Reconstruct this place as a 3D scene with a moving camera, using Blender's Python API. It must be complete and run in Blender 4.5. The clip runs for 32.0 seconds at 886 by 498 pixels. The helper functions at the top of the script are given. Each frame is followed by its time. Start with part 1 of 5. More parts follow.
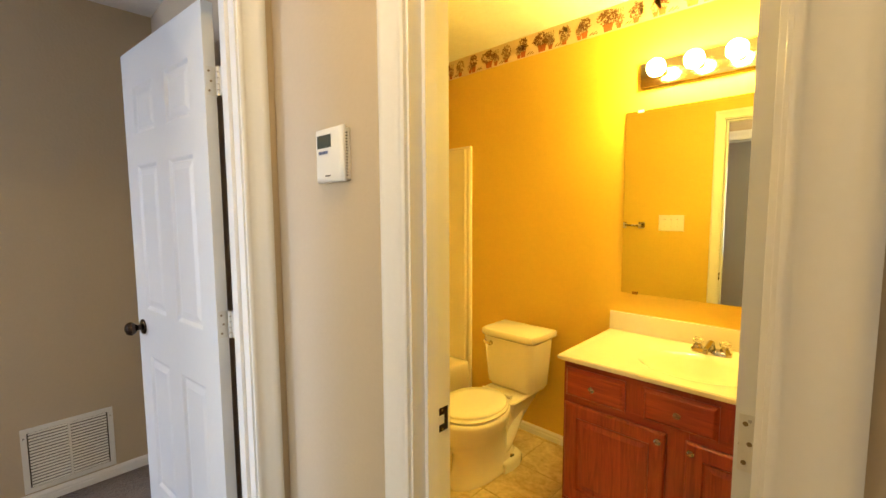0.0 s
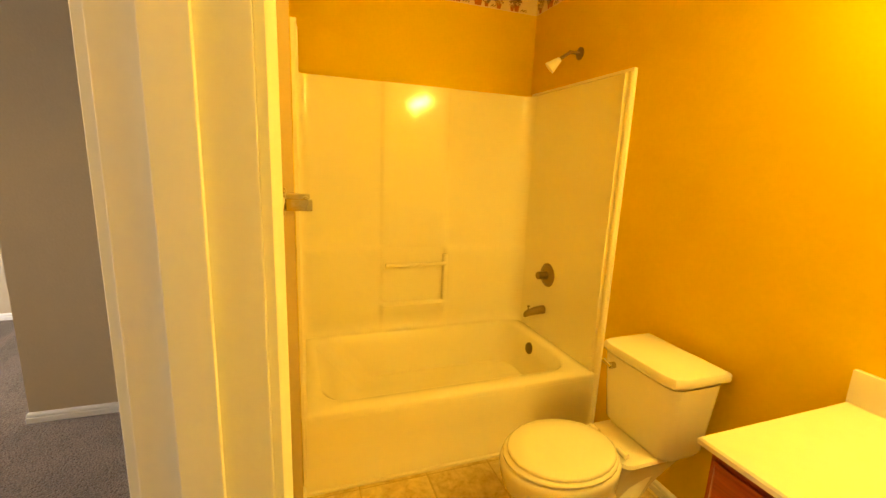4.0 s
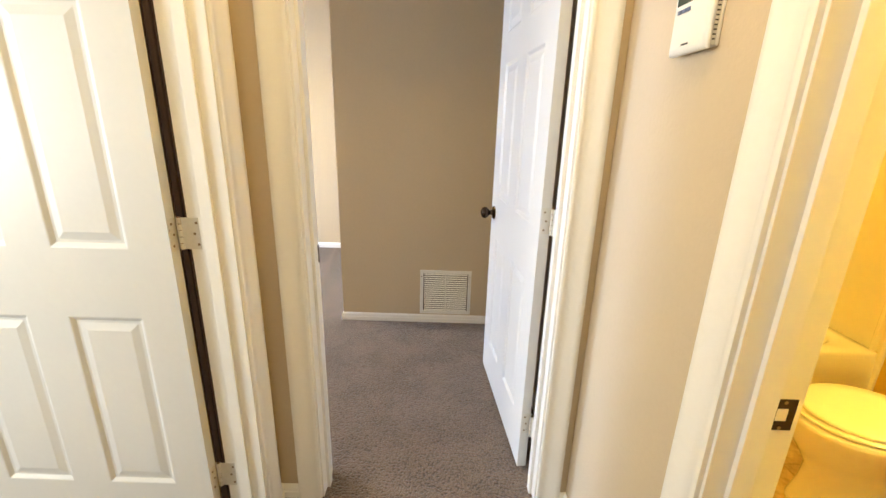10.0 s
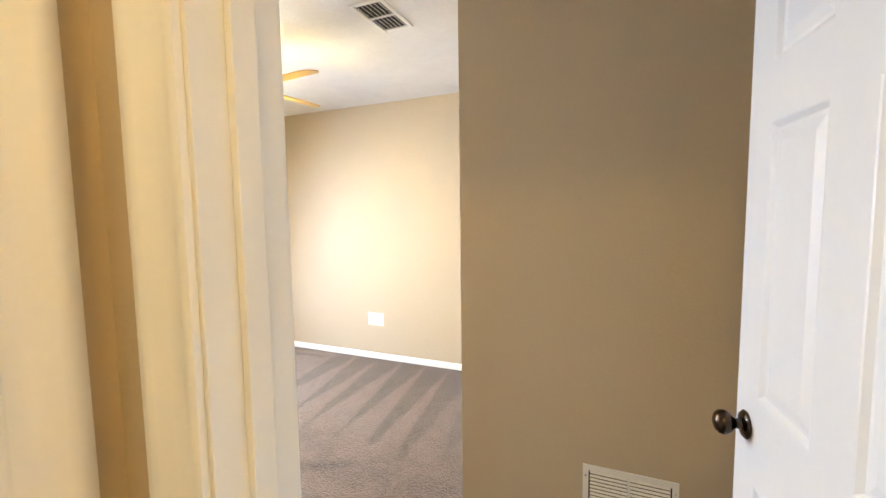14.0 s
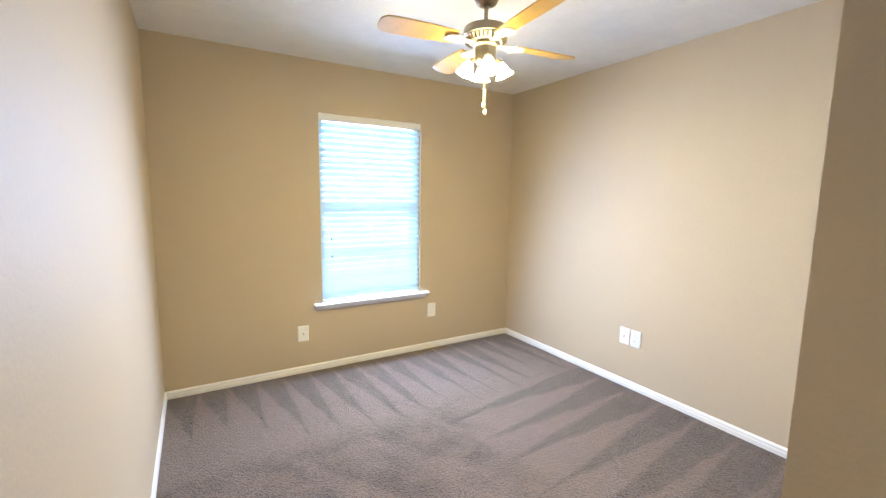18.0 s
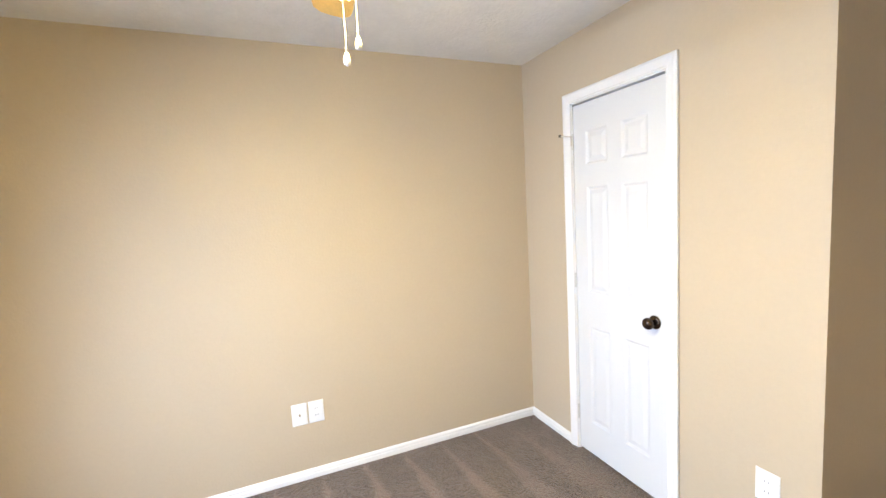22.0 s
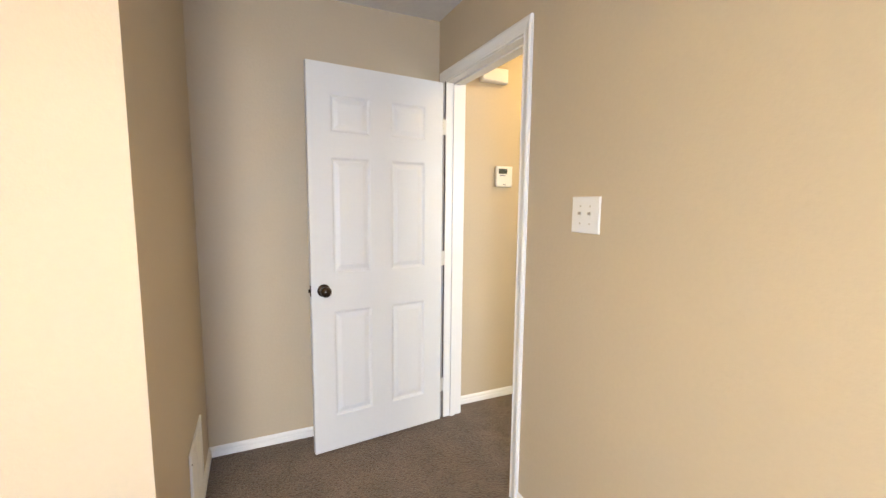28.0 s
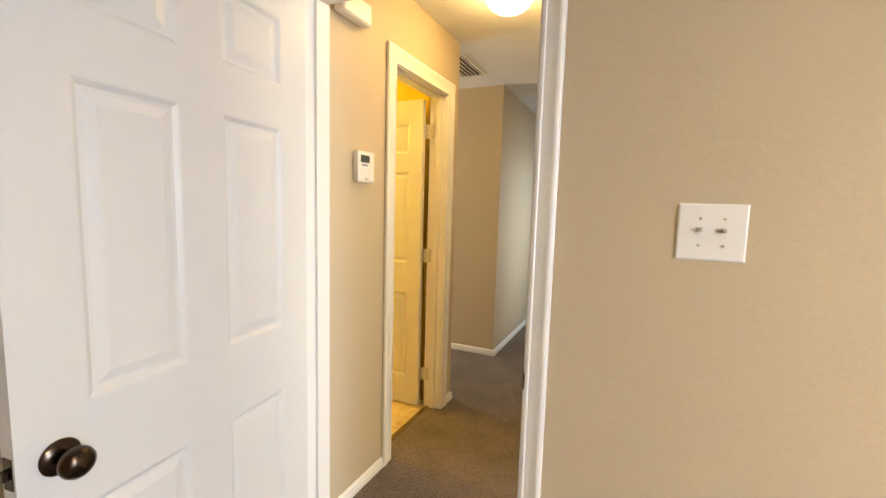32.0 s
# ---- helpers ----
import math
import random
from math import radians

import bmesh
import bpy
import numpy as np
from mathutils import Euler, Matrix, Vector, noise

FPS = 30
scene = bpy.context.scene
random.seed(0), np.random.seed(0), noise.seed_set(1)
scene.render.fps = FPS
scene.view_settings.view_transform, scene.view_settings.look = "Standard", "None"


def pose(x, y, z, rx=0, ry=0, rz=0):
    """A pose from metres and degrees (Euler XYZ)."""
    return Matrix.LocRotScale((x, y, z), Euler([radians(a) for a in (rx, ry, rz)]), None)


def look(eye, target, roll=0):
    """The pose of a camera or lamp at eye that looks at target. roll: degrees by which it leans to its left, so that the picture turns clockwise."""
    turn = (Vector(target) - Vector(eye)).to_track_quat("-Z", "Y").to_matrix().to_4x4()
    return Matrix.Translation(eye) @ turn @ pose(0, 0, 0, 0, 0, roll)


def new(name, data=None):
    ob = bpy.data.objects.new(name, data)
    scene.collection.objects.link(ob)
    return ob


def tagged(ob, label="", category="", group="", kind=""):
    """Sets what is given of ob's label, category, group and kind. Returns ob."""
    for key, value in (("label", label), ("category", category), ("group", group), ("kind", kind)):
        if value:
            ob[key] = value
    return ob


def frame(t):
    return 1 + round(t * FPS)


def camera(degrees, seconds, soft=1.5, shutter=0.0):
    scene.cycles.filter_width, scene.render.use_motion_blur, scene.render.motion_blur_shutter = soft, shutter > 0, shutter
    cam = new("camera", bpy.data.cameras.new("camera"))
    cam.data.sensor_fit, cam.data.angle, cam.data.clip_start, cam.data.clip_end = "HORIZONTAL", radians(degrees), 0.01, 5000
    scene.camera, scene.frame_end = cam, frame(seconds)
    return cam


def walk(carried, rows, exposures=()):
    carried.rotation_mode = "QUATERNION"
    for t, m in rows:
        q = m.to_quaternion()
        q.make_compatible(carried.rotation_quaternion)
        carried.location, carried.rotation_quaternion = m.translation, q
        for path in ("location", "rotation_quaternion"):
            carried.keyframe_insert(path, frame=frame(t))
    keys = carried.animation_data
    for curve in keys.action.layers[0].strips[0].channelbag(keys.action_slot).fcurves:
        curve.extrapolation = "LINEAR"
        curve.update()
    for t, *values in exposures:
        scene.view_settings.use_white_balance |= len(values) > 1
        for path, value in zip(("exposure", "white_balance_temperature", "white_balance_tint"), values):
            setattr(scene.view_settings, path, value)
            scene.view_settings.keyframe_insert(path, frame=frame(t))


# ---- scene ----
cam = camera(93.4, 32.0)
PATH = [
    (0, (1.297, -0.598, 1.387), (-0.085, 0.837, 1.213), -0.3),
    (0.5, (1.292, -0.503, 1.392), (-0.143, 0.883, 1.248), -0.0),
    (1, (1.256, -0.365, 1.389), (-0.287, 0.895, 1.221), 0.2),
    (1.5, (1.207, -0.24, 1.383), (-0.44, 0.877, 1.184), -0.9),
    (2, (1.167, -0.167, 1.377), (-0.54, 0.852, 1.16), -1.6),
    (2.5, (1.133, -0.087, 1.369), (-0.603, 0.876, 1.129), -1.6),
    (4.5, (1.025, 0.171, 1.373), (-0.834, 0.736, 0.9), 3.2),
    (5, (1.014, 0.161, 1.367), (-0.83, 0.685, 0.799), 3.7),
    (5.5, (1.022, 0.158, 1.347), (-0.797, 0.678, 0.697), 3.6),
    (6, (1.041, 0.131, 1.314), (-0.747, 0.668, 0.597), 3.0),
    (6.5, (1.077, 0.048, 1.294), (-0.693, 0.593, 0.54), 2.2),
    (7, (1.113, -0.071, 1.282), (-0.66, 0.434, 0.508), 1.2),
    (7.5, (1.147, -0.2, 1.279), (-0.651, 0.22, 0.512), -0.1),
    (8, (1.193, -0.3, 1.297), (-0.619, 0.066, 0.534), -0.2),
    (8.5, (1.195, -0.381, 1.295), (-0.628, -0.152, 0.507), -0.0),
    (9, (1.194, -0.421, 1.296), (-0.655, -0.324, 0.539), 0.3),
    (9.5, (1.204, -0.458, 1.31), (-0.675, -0.428, 0.624), 0.8),
    (10, (1.203, -0.459, 1.332), (-0.711, -0.474, 0.75), 1.5),
    (10.5, (1.167, -0.43, 1.358), (-0.774, -0.503, 0.882), 1.9),
    (11, (1.112, -0.405, 1.36), (-0.85, -0.54, 0.994), 1.7),
    (11.5, (0.999, -0.42, 1.373), (-0.973, -0.621, 1.106), 1.2),
    (12, (0.817, -0.489, 1.404), (-1.163, -0.715, 1.238), 0.2),
    (12.5, (0.701, -0.527, 1.414), (-1.272, -0.836, 1.302), -0.5),
    (13, (0.561, -0.495, 1.411), (-1.374, -0.985, 1.295), 0.7),
    (13.5, (0.405, -0.475, 1.411), (-1.48, -1.125, 1.264), 0.2),
    (15.5, (-0.024, -0.633, 1.381), (-1.561, -1.892, 1.15), -1.7),
    (16, (-0.163, -0.642, 1.392), (-1.536, -2.072, 1.127), -1.4),
    (16.5, (-0.22, -0.664, 1.392), (-1.46, -2.209, 1.113), -1.5),
    (17, (-0.255, -0.668, 1.398), (-1.416, -2.276, 1.147), -1.3),
    (17.5, (-0.284, -0.712, 1.433), (-1.381, -2.364, 1.175), -0.3),
    (18, (-0.347, -0.817, 1.425), (-1.367, -2.519, 1.174), 0.8),
    (18.5, (-0.447, -1.044, 1.435), (-1.523, -2.715, 1.211), 0.9),
    (19, (-0.557, -1.263, 1.437), (-1.84, -2.781, 1.224), -0.1),
    (19.5, (-0.637, -1.514, 1.428), (-2.136, -2.825, 1.245), 0.4),
    (20, (-0.685, -1.708, 1.403), (-2.399, -2.719, 1.206), -1.1),
    (20.5, (-0.623, -1.97, 1.456), (-2.518, -2.572, 1.237), -1.8),
    (21, (-0.694, -2.174, 1.478), (-2.678, -2.356, 1.307), -2.8),
    (21.5, (-0.704, -2.464, 1.514), (-2.678, -2.169, 1.38), -3.2),
    (22, (-0.688, -2.815, 1.513), (-2.525, -2.048, 1.319), -3.2),
    (22.5, (-0.75, -3.074, 1.485), (-2.434, -2.018, 1.26), -3.2),
    (23, (-0.762, -3.323, 1.438), (-2.168, -1.909, 1.295), -0.7),
    (23.5, (-0.709, -3.471, 1.446), (-1.826, -1.828, 1.217), 0.4),
    (24, (-0.66, -3.514, 1.442), (-1.516, -1.717, 1.25), 0.2),
    (24.5, (-0.659, -3.451, 1.437), (-1.298, -1.562, 1.273), -0.4),
    (25, (-0.664, -3.322, 1.436), (-1.144, -1.389, 1.249), 0.1),
    (25.5, (-0.673, -3.189, 1.425), (-0.992, -1.224, 1.23), 0.8),
    (27.5, (-1.088, -2.634, 1.387), (-0.466, -0.747, 1.162), 0.8),
    (28, (-1.167, -2.406, 1.377), (-0.348, -0.596, 1.143), 0.6),
    (28.5, (-1.298, -2.221, 1.39), (-0.222, -0.556, 1.123), -0.1),
    (29, (-1.409, -2.069, 1.394), (-0.141, -0.548, 1.112), 0.3),
    (29.5, (-1.418, -1.92, 1.379), (-0.053, -0.485, 1.099), 1.4),
    (30, (-1.348, -1.715, 1.38), (0.109, -0.361, 1.169), 1.2),
    (30.5, (-1.319, -1.555, 1.371), (0.23, -0.307, 1.167), 2.0),
    (31, (-1.344, -1.413, 1.397), (0.346, -0.364, 1.181), 1.6),
    (31.5, (-1.33, -1.274, 1.391), (0.441, -0.374, 1.164), 1.2),
    (32, (-1.209, -1.137, 1.373), (0.595, -0.299, 1.166), 1.6),
]
EXPOSURES = [(0.0, -0.06, 5950, 7), (2.5, -0.10, 6450, 8), (4.5, -0.14, 8000, 9), (6.0, -0.14, 8500, 9), (7.0, 0.18, 7300, 8), (8.0, 0.46, 6250, 6), (9.0, 0.60, 6050, 5), (11.0, 0.48, 6000, 5), (13.5, 0.50, 6300, 5), (15.5, 0.2, 5600, 5), (18.0, 0.05, 5600, 5), (20.0, -0.40, 5600, 7), (21.0, -0.15, 7150, 8), (22.0, 0.05, 6050, 5), (25.5, 0.08, 6050, 6), (27.5, 0.22, 6400, 6), (30.0, 0.22, 6800, 6), (32.0, 0.18, 6900, 7)]
walk(cam, [(t, look(eye, target, roll)) for t, eye, target, roll in PATH], EXPOSURES)

# ---- light ----
H = 2.43            # ceiling height
world = bpy.data.worlds.new("sky")
scene.world = world
world.use_nodes = True
wn = world.node_tree.nodes
sky = wn.new("ShaderNodeTexSky")
sky.sky_type, sky.sun_disc = "NISHITA", False
sky.sun_elevation, sky.sun_rotation = radians(40), radians(200)
wn["Background"].inputs["Strength"].default_value = 0.1
world.node_tree.links.new(sky.outputs[0], wn["Background"].inputs["Color"])


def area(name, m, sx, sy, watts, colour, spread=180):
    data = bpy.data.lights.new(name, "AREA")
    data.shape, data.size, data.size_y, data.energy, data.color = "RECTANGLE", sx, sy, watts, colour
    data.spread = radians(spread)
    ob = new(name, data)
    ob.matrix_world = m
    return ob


WINDOW_W, SLIT_W, EAST_W, SPARE_W = 36, 19.5, 5, 44
area("window_daylight", look((-1.655, -4.40, 1.32), (-1.655, 0, 1.2)), 0.9, 1.5, WINDOW_W, (0.66, 0.80, 1.0))
# daylight that comes in between the slats
for z in (1.957, 1.62, 1.26, 0.92):
    area("window_slit_daylight", look((-1.655, -4.1475, z), (-1.655, -3.157, z - 0.52)), 0.86, 0.007, SLIT_W, (0.57, 0.68, 1.0), 150)
# added lamp in the opposite room's unseen opening, brightens hall and open door
area("spare_room_fill", look((1.25, -3.19, 1.45), (0.9, 0, 1.3)), 0.9, 1.2, SPARE_W, (1.0, 0.97, 0.91))
area("hall_daylight", look((5.42, -0.5, 1.4), (0, -0.5, 1.3)), 1.0, 1.3, EAST_W, (0.85, 0.93, 1.0))
area("side_window_daylight", look((3.25, -1.13, 1.18), (3.25, 0, 1.0)), 0.76, 1.6, 8, (0.78, 0.88, 1.0), 120)
# added fill lamp at the unseen passage end, brightens the far side wall
area("passage_fill", look((1.90, 2.97, 1.42), (2.1, 0, 1.0)), 0.68, 1.2, 48, (1.0, 0.94, 0.87))

# ---- materials ----
MATS = {}


def material(name, colour, rough=0.5, metal=0.0, var=0.06, scale=6.0, fine=120.0, bump=0.0, bump_scale=200.0, spec=0.5, coat=0.0, tint=None):
    """Two scales of variation, and a fine relief."""
    if name in MATS:
        return MATS[name]
    m = bpy.data.materials.new(name)
    m.use_nodes = True
    nt = m.node_tree
    n, l = nt.nodes, nt.links
    b = n["Principled BSDF"]
    b.inputs["Roughness"].default_value, b.inputs["Metallic"].default_value = rough, metal
    b.inputs["Specular IOR Level"].default_value, b.inputs["Coat Weight"].default_value = spec, coat
    tc = n.new("ShaderNodeTexCoord")
    big, small = n.new("ShaderNodeTexNoise"), n.new("ShaderNodeTexNoise")
    big.inputs["Scale"].default_value, small.inputs["Scale"].default_value = scale, fine
    big.inputs["Detail"].default_value = 4
    for t in (big, small):
        l.new(tc.outputs["Object"], t.inputs["Vector"])
    mix = n.new("ShaderNodeMix")
    mix.data_type = "FLOAT"
    mix.inputs[0].default_value = 0.4
    l.new(big.outputs["Fac"], mix.inputs[2])
    l.new(small.outputs["Fac"], mix.inputs[3])
    ramp = n.new("ShaderNodeValToRGB")
    lo = [c * (1 - var) for c in colour] if tint is None else tint
    hi = [min(1, c * (1 + var)) for c in colour]
    ramp.color_ramp.elements[0].position, ramp.color_ramp.elements[1].position = 0.3, 0.7
    ramp.color_ramp.elements[0].color, ramp.color_ramp.elements[1].color = (*lo, 1), (*hi, 1)
    l.new(mix.outputs[0], ramp.inputs[0])
    l.new(ramp.outputs[0], b.inputs["Base Color"])
    rr = n.new("ShaderNodeMapRange")
    rr.inputs["To Min"].default_value, rr.inputs["To Max"].default_value = max(0.02, rough - 0.06), min(1, rough + 0.06)
    l.new(big.outputs["Fac"], rr.inputs["Value"])
    l.new(rr.outputs[0], b.inputs["Roughness"])
    if bump:
        bt, bn = n.new("ShaderNodeTexNoise"), n.new("ShaderNodeBump")
        bt.inputs["Scale"].default_value, bt.inputs["Detail"].default_value = bump_scale, 3
        bn.inputs["Strength"].default_value, bn.inputs["Distance"].default_value = bump, 0.003
        l.new(tc.outputs["Object"], bt.inputs["Vector"])
        l.new(bt.outputs["Fac"], bn.inputs["Height"])
        l.new(bn.outputs[0], b.inputs["Normal"])
    MATS[name] = m
    return m


def glowing(name, colour, strength):
    m = bpy.data.materials.new(name)
    m.use_nodes = True
    b = m.node_tree.nodes["Principled BSDF"]
    b.inputs["Base Color"].default_value = (0.9, 0.9, 0.88, 1)
    b.inputs["Emission Color"].default_value = (*colour, 1)
    b.inputs["Emission Strength"].default_value = strength
    return m


BEIGE = material("beige_wall_paint", (0.522, 0.431, 0.298), 0.6, var=0.03, scale=1.5, fine=60, bump=0.25, bump_scale=90)
GOLD = material("golden_wall_paint", (0.70, 0.48, 0.040), 0.5, var=0.04, scale=1.5, fine=60, bump=0.25, bump_scale=90)
WHITE = material("white_trim_paint", (0.81, 0.795, 0.755), 0.35, var=0.02, scale=3, fine=90, bump=0.06, bump_scale=60)
DOORW = material("white_door_paint", (0.685, 0.685, 0.665), 0.38, var=0.02, scale=2, fine=70, bump=0.05, bump_scale=50)
CEIL = material("white_textured_ceiling", (0.76, 0.75, 0.72), 0.9, var=0.05, scale=8, fine=50, bump=0.7, bump_scale=55)
PORC = material("white_porcelain", (0.84, 0.80, 0.69), 0.12, var=0.015, scale=3, fine=30, coat=0.4)
TUBM = material("white_tub_acrylic", (0.88, 0.82, 0.66), 0.10, var=0.012, scale=2, fine=25, coat=0.2)
MARBLE = material("cream_cultured_marble", (0.75, 0.70, 0.55), 0.16, var=0.03, scale=5, fine=25, coat=0.3)
PLASTIC = material("white_plastic", (0.80, 0.79, 0.76), 0.4, var=0.02)
DARKP = material("dark_plastic", (0.03, 0.03, 0.03), 0.35)
LCD = material("grey_green_display", (0.07, 0.085, 0.075), 0.15)
BLUEB = material("blue_grey_button", (0.12, 0.15, 0.27), 0.4)
NICKEL = material("brushed_nickel", (0.55, 0.50, 0.42), 0.28, 1.0, var=0.05)
AGED = material("aged_nickel", (0.27, 0.20, 0.12), 0.3, 1.0, var=0.08)
CHROME = material("chrome", (0.75, 0.75, 0.75), 0.08, 1.0, var=0.02)
BRONZE = material("dark_bronze", (0.070, 0.050, 0.036), 0.24, 1.0, var=0.1)
BRASS = material("aged_brass", (0.45, 0.33, 0.16), 0.25, 1.0, var=0.08)
HINGEM = material("painted_steel_hinge", (0.66, 0.64, 0.58), 0.3, 0.35, var=0.06, scale=40)
# dark colour that stands in for the shade in the door hinge gaps
DARKGAP = material("dark_gap_shade", (0.05, 0.03, 0.025), 0.9)
GROUT = material("tan_grout", (0.47, 0.37, 0.21), 0.9, var=0.15, scale=30)
GRILLE = material("white_enamelled_steel", (0.78, 0.77, 0.73), 0.4, var=0.02)
DUCT_SHADE = material("dark_duct_shade", (0.04, 0.035, 0.03), 0.9)
BLADE = material("honey_oak_blade", (0.62, 0.39, 0.10), 0.35, var=0.18, scale=9)
PAPER = material("cream_wallpaper", (0.72, 0.57, 0.35), 0.7, var=0.06, scale=14)
POT = material("terracotta_print", (0.45, 0.13, 0.04), 0.7, var=0.2, scale=60)
LEAF = material("dark_leaf_print", (0.25, 0.115, 0.05), 0.7, var=0.5, scale=90)
LEAF_GREY = material("grey_olive_leaf_print", (0.35, 0.20, 0.10), 0.7, var=0.45, scale=90)
ACRYL = material("clear_acrylic", (0.85, 0.82, 0.75), 0.08, spec=0.8)
ACRYL.node_tree.nodes["Principled BSDF"].inputs["Transmission Weight"].default_value = 0.95
CHAIN = material("beige_bead_chain", (0.7, 0.66, 0.55), 0.35, 0.3)
LAMP_BATH = glowing("lit_bulb_warm", (1.0, 0.68, 0.12), 350)
LAMP_FAN = glowing("lit_frosted_shade", (1.0, 0.74, 0.30), 64)
LAMP_FAN_IN = glowing("lit_shade_inside", (1.0, 0.74, 0.30), 540)
LAMP_HALL = glowing("lit_opal_dome", (1.0, 0.66, 0.26), 58)


def carpet_material():
    m = bpy.data.materials.new("taupe_plush_carpet")
    m.use_nodes = True
    n, l = m.node_tree.nodes, m.node_tree.links
    b = n["Principled BSDF"]
    b.inputs["Roughness"].default_value = 0.95
    b.inputs["Specular IOR Level"].default_value = 0.15
    b.inputs["Sheen Weight"].default_value = 0.25
    tc = n.new("ShaderNodeTexCoord")
    tuft, patch = n.new("ShaderNodeTexNoise"), n.new("ShaderNodeTexNoise")
    tuft.inputs["Scale"].default_value, tuft.inputs["Detail"].default_value = 130, 3
    patch.inputs["Scale"].default_value, patch.inputs["Detail"].default_value = 5, 4
    for t in (tuft, patch):
        l.new(tc.outputs["Object"], t.inputs["Vector"])

    def math_node(op, a, c):
        x = n.new("ShaderNodeMath")
        x.operation = op
        for k, v in enumerate((a, c)):
            if isinstance(v, (int, float)):
                x.inputs[k].default_value = v
            else:
                l.new(v, x.inputs[k])
        return x.outputs[0]

    def ranged(v, a, c, lo=0.0, hi=1.0, smooth=True):
        r = n.new("ShaderNodeMapRange")
        r.interpolation_type = "SMOOTHSTEP" if smooth else "LINEAR"
        for k, x in (("From Min", a), ("From Max", c), ("To Min", lo), ("To Max", hi)):
            r.inputs[k].default_value = x
        l.new(v, r.inputs["Value"])
        return r.outputs[0]

    def mixed(f, a, c):
        x = n.new("ShaderNodeMix")
        x.data_type = "FLOAT"
        for k, v in ((0, f), (2, a), (3, c)):
            if isinstance(v, (int, float)):
                x.inputs[k].default_value = v
            else:
                l.new(v, x.inputs[k])
        return x.outputs[0]

    place = n.new("ShaderNodeSeparateXYZ")
    l.new(tc.outputs["Object"], place.inputs[0])
    wob = math_node("MULTIPLY", patch.outputs["Fac"], 0.22)

    def wedges(along, away, width, length, slant):
        """Vacuum strokes: pale wedges that start narrow at a wall and widen away from it."""
        u = math_node("ADD", math_node("MULTIPLY", math_node("ADD", along, math_node("MULTIPLY", away, slant)), 1 / width), wob)
        cell = n.new("ShaderNodeTexWhiteNoise")
        cell.noise_dimensions = "1D"
        l.new(math_node("FLOOR", u, 0), cell.inputs["W"])
        tri = math_node("MULTIPLY", math_node("ABSOLUTE", math_node("SUBTRACT", math_node("FRACT", u, 0), 0.5), 0), 2)
        grow = math_node("MULTIPLY", away, math_node("DIVIDE", 1 / length, math_node("ADD", math_node("MULTIPLY", cell.outputs["Value"], 0.8), 0.6)))
        return ranged(math_node("SUBTRACT", grow, tri), -0.16, 0.16)

    from_south = math_node("ADD", place.outputs[1], 4.145)
    from_west = math_node("ADD", place.outputs[0], 3.125)
    south = wedges(place.outputs[0], from_south, 0.19, 0.95, 0.10)
    west = wedges(place.outputs[1], from_west, 0.25, 1.5, -0.08)
    loose = wedges(place.outputs[0], math_node("SUBTRACT", from_south, 1.0), 0.42, 2.2, 0.55)
    soft_patch = ranged(patch.outputs["Fac"], 0.35, 0.65)
    middle = mixed(0.55, soft_patch, loose)
    edge = math_node("ADD", from_south, math_node("MULTIPLY", math_node("SUBTRACT", patch.outputs["Fac"], 0.5), 0.5))
    edge_w = math_node("ADD", from_west, math_node("MULTIPLY", math_node("SUBTRACT", patch.outputs["Fac"], 0.5), 0.5))
    vac_w = mixed(ranged(edge_w, 1.20, 1.45), west, middle)
    vac_s = mixed(ranged(edge, 0.95, 1.10), south, vac_w)
    vac = mixed(ranged(from_south, 2.2, 2.9, 0.50, 0.14), patch.outputs["Fac"], vac_s)
    clump = n.new("ShaderNodeTexVoronoi")
    clump.inputs["Scale"].default_value = 74
    l.new(tc.outputs["Object"], clump.inputs["Vector"])
    pile = mixed(0.5, ranged(clump.outputs["Distance"], 0.05, 0.62), ranged(tuft.outputs["Fac"], 0.28, 0.72))
    every = mixed(0.55, vac, pile)
    ramp = n.new("ShaderNodeValToRGB")
    ramp.color_ramp.elements[0].position, ramp.color_ramp.elements[1].position = 0.25, 0.75
    ramp.color_ramp.elements[0].color, ramp.color_ramp.elements[1].color = (0.044, 0.029, 0.018, 1), (0.212, 0.156, 0.119, 1)
    l.new(every, ramp.inputs[0])
    l.new(ramp.outputs[0], b.inputs["Base Color"])
    bn = n.new("ShaderNodeBump")
    bn.inputs["Strength"].default_value, bn.inputs["Distance"].default_value = 1.0, 0.011
    l.new(pile, bn.inputs["Height"])
    l.new(bn.outputs[0], b.inputs["Normal"])
    return m


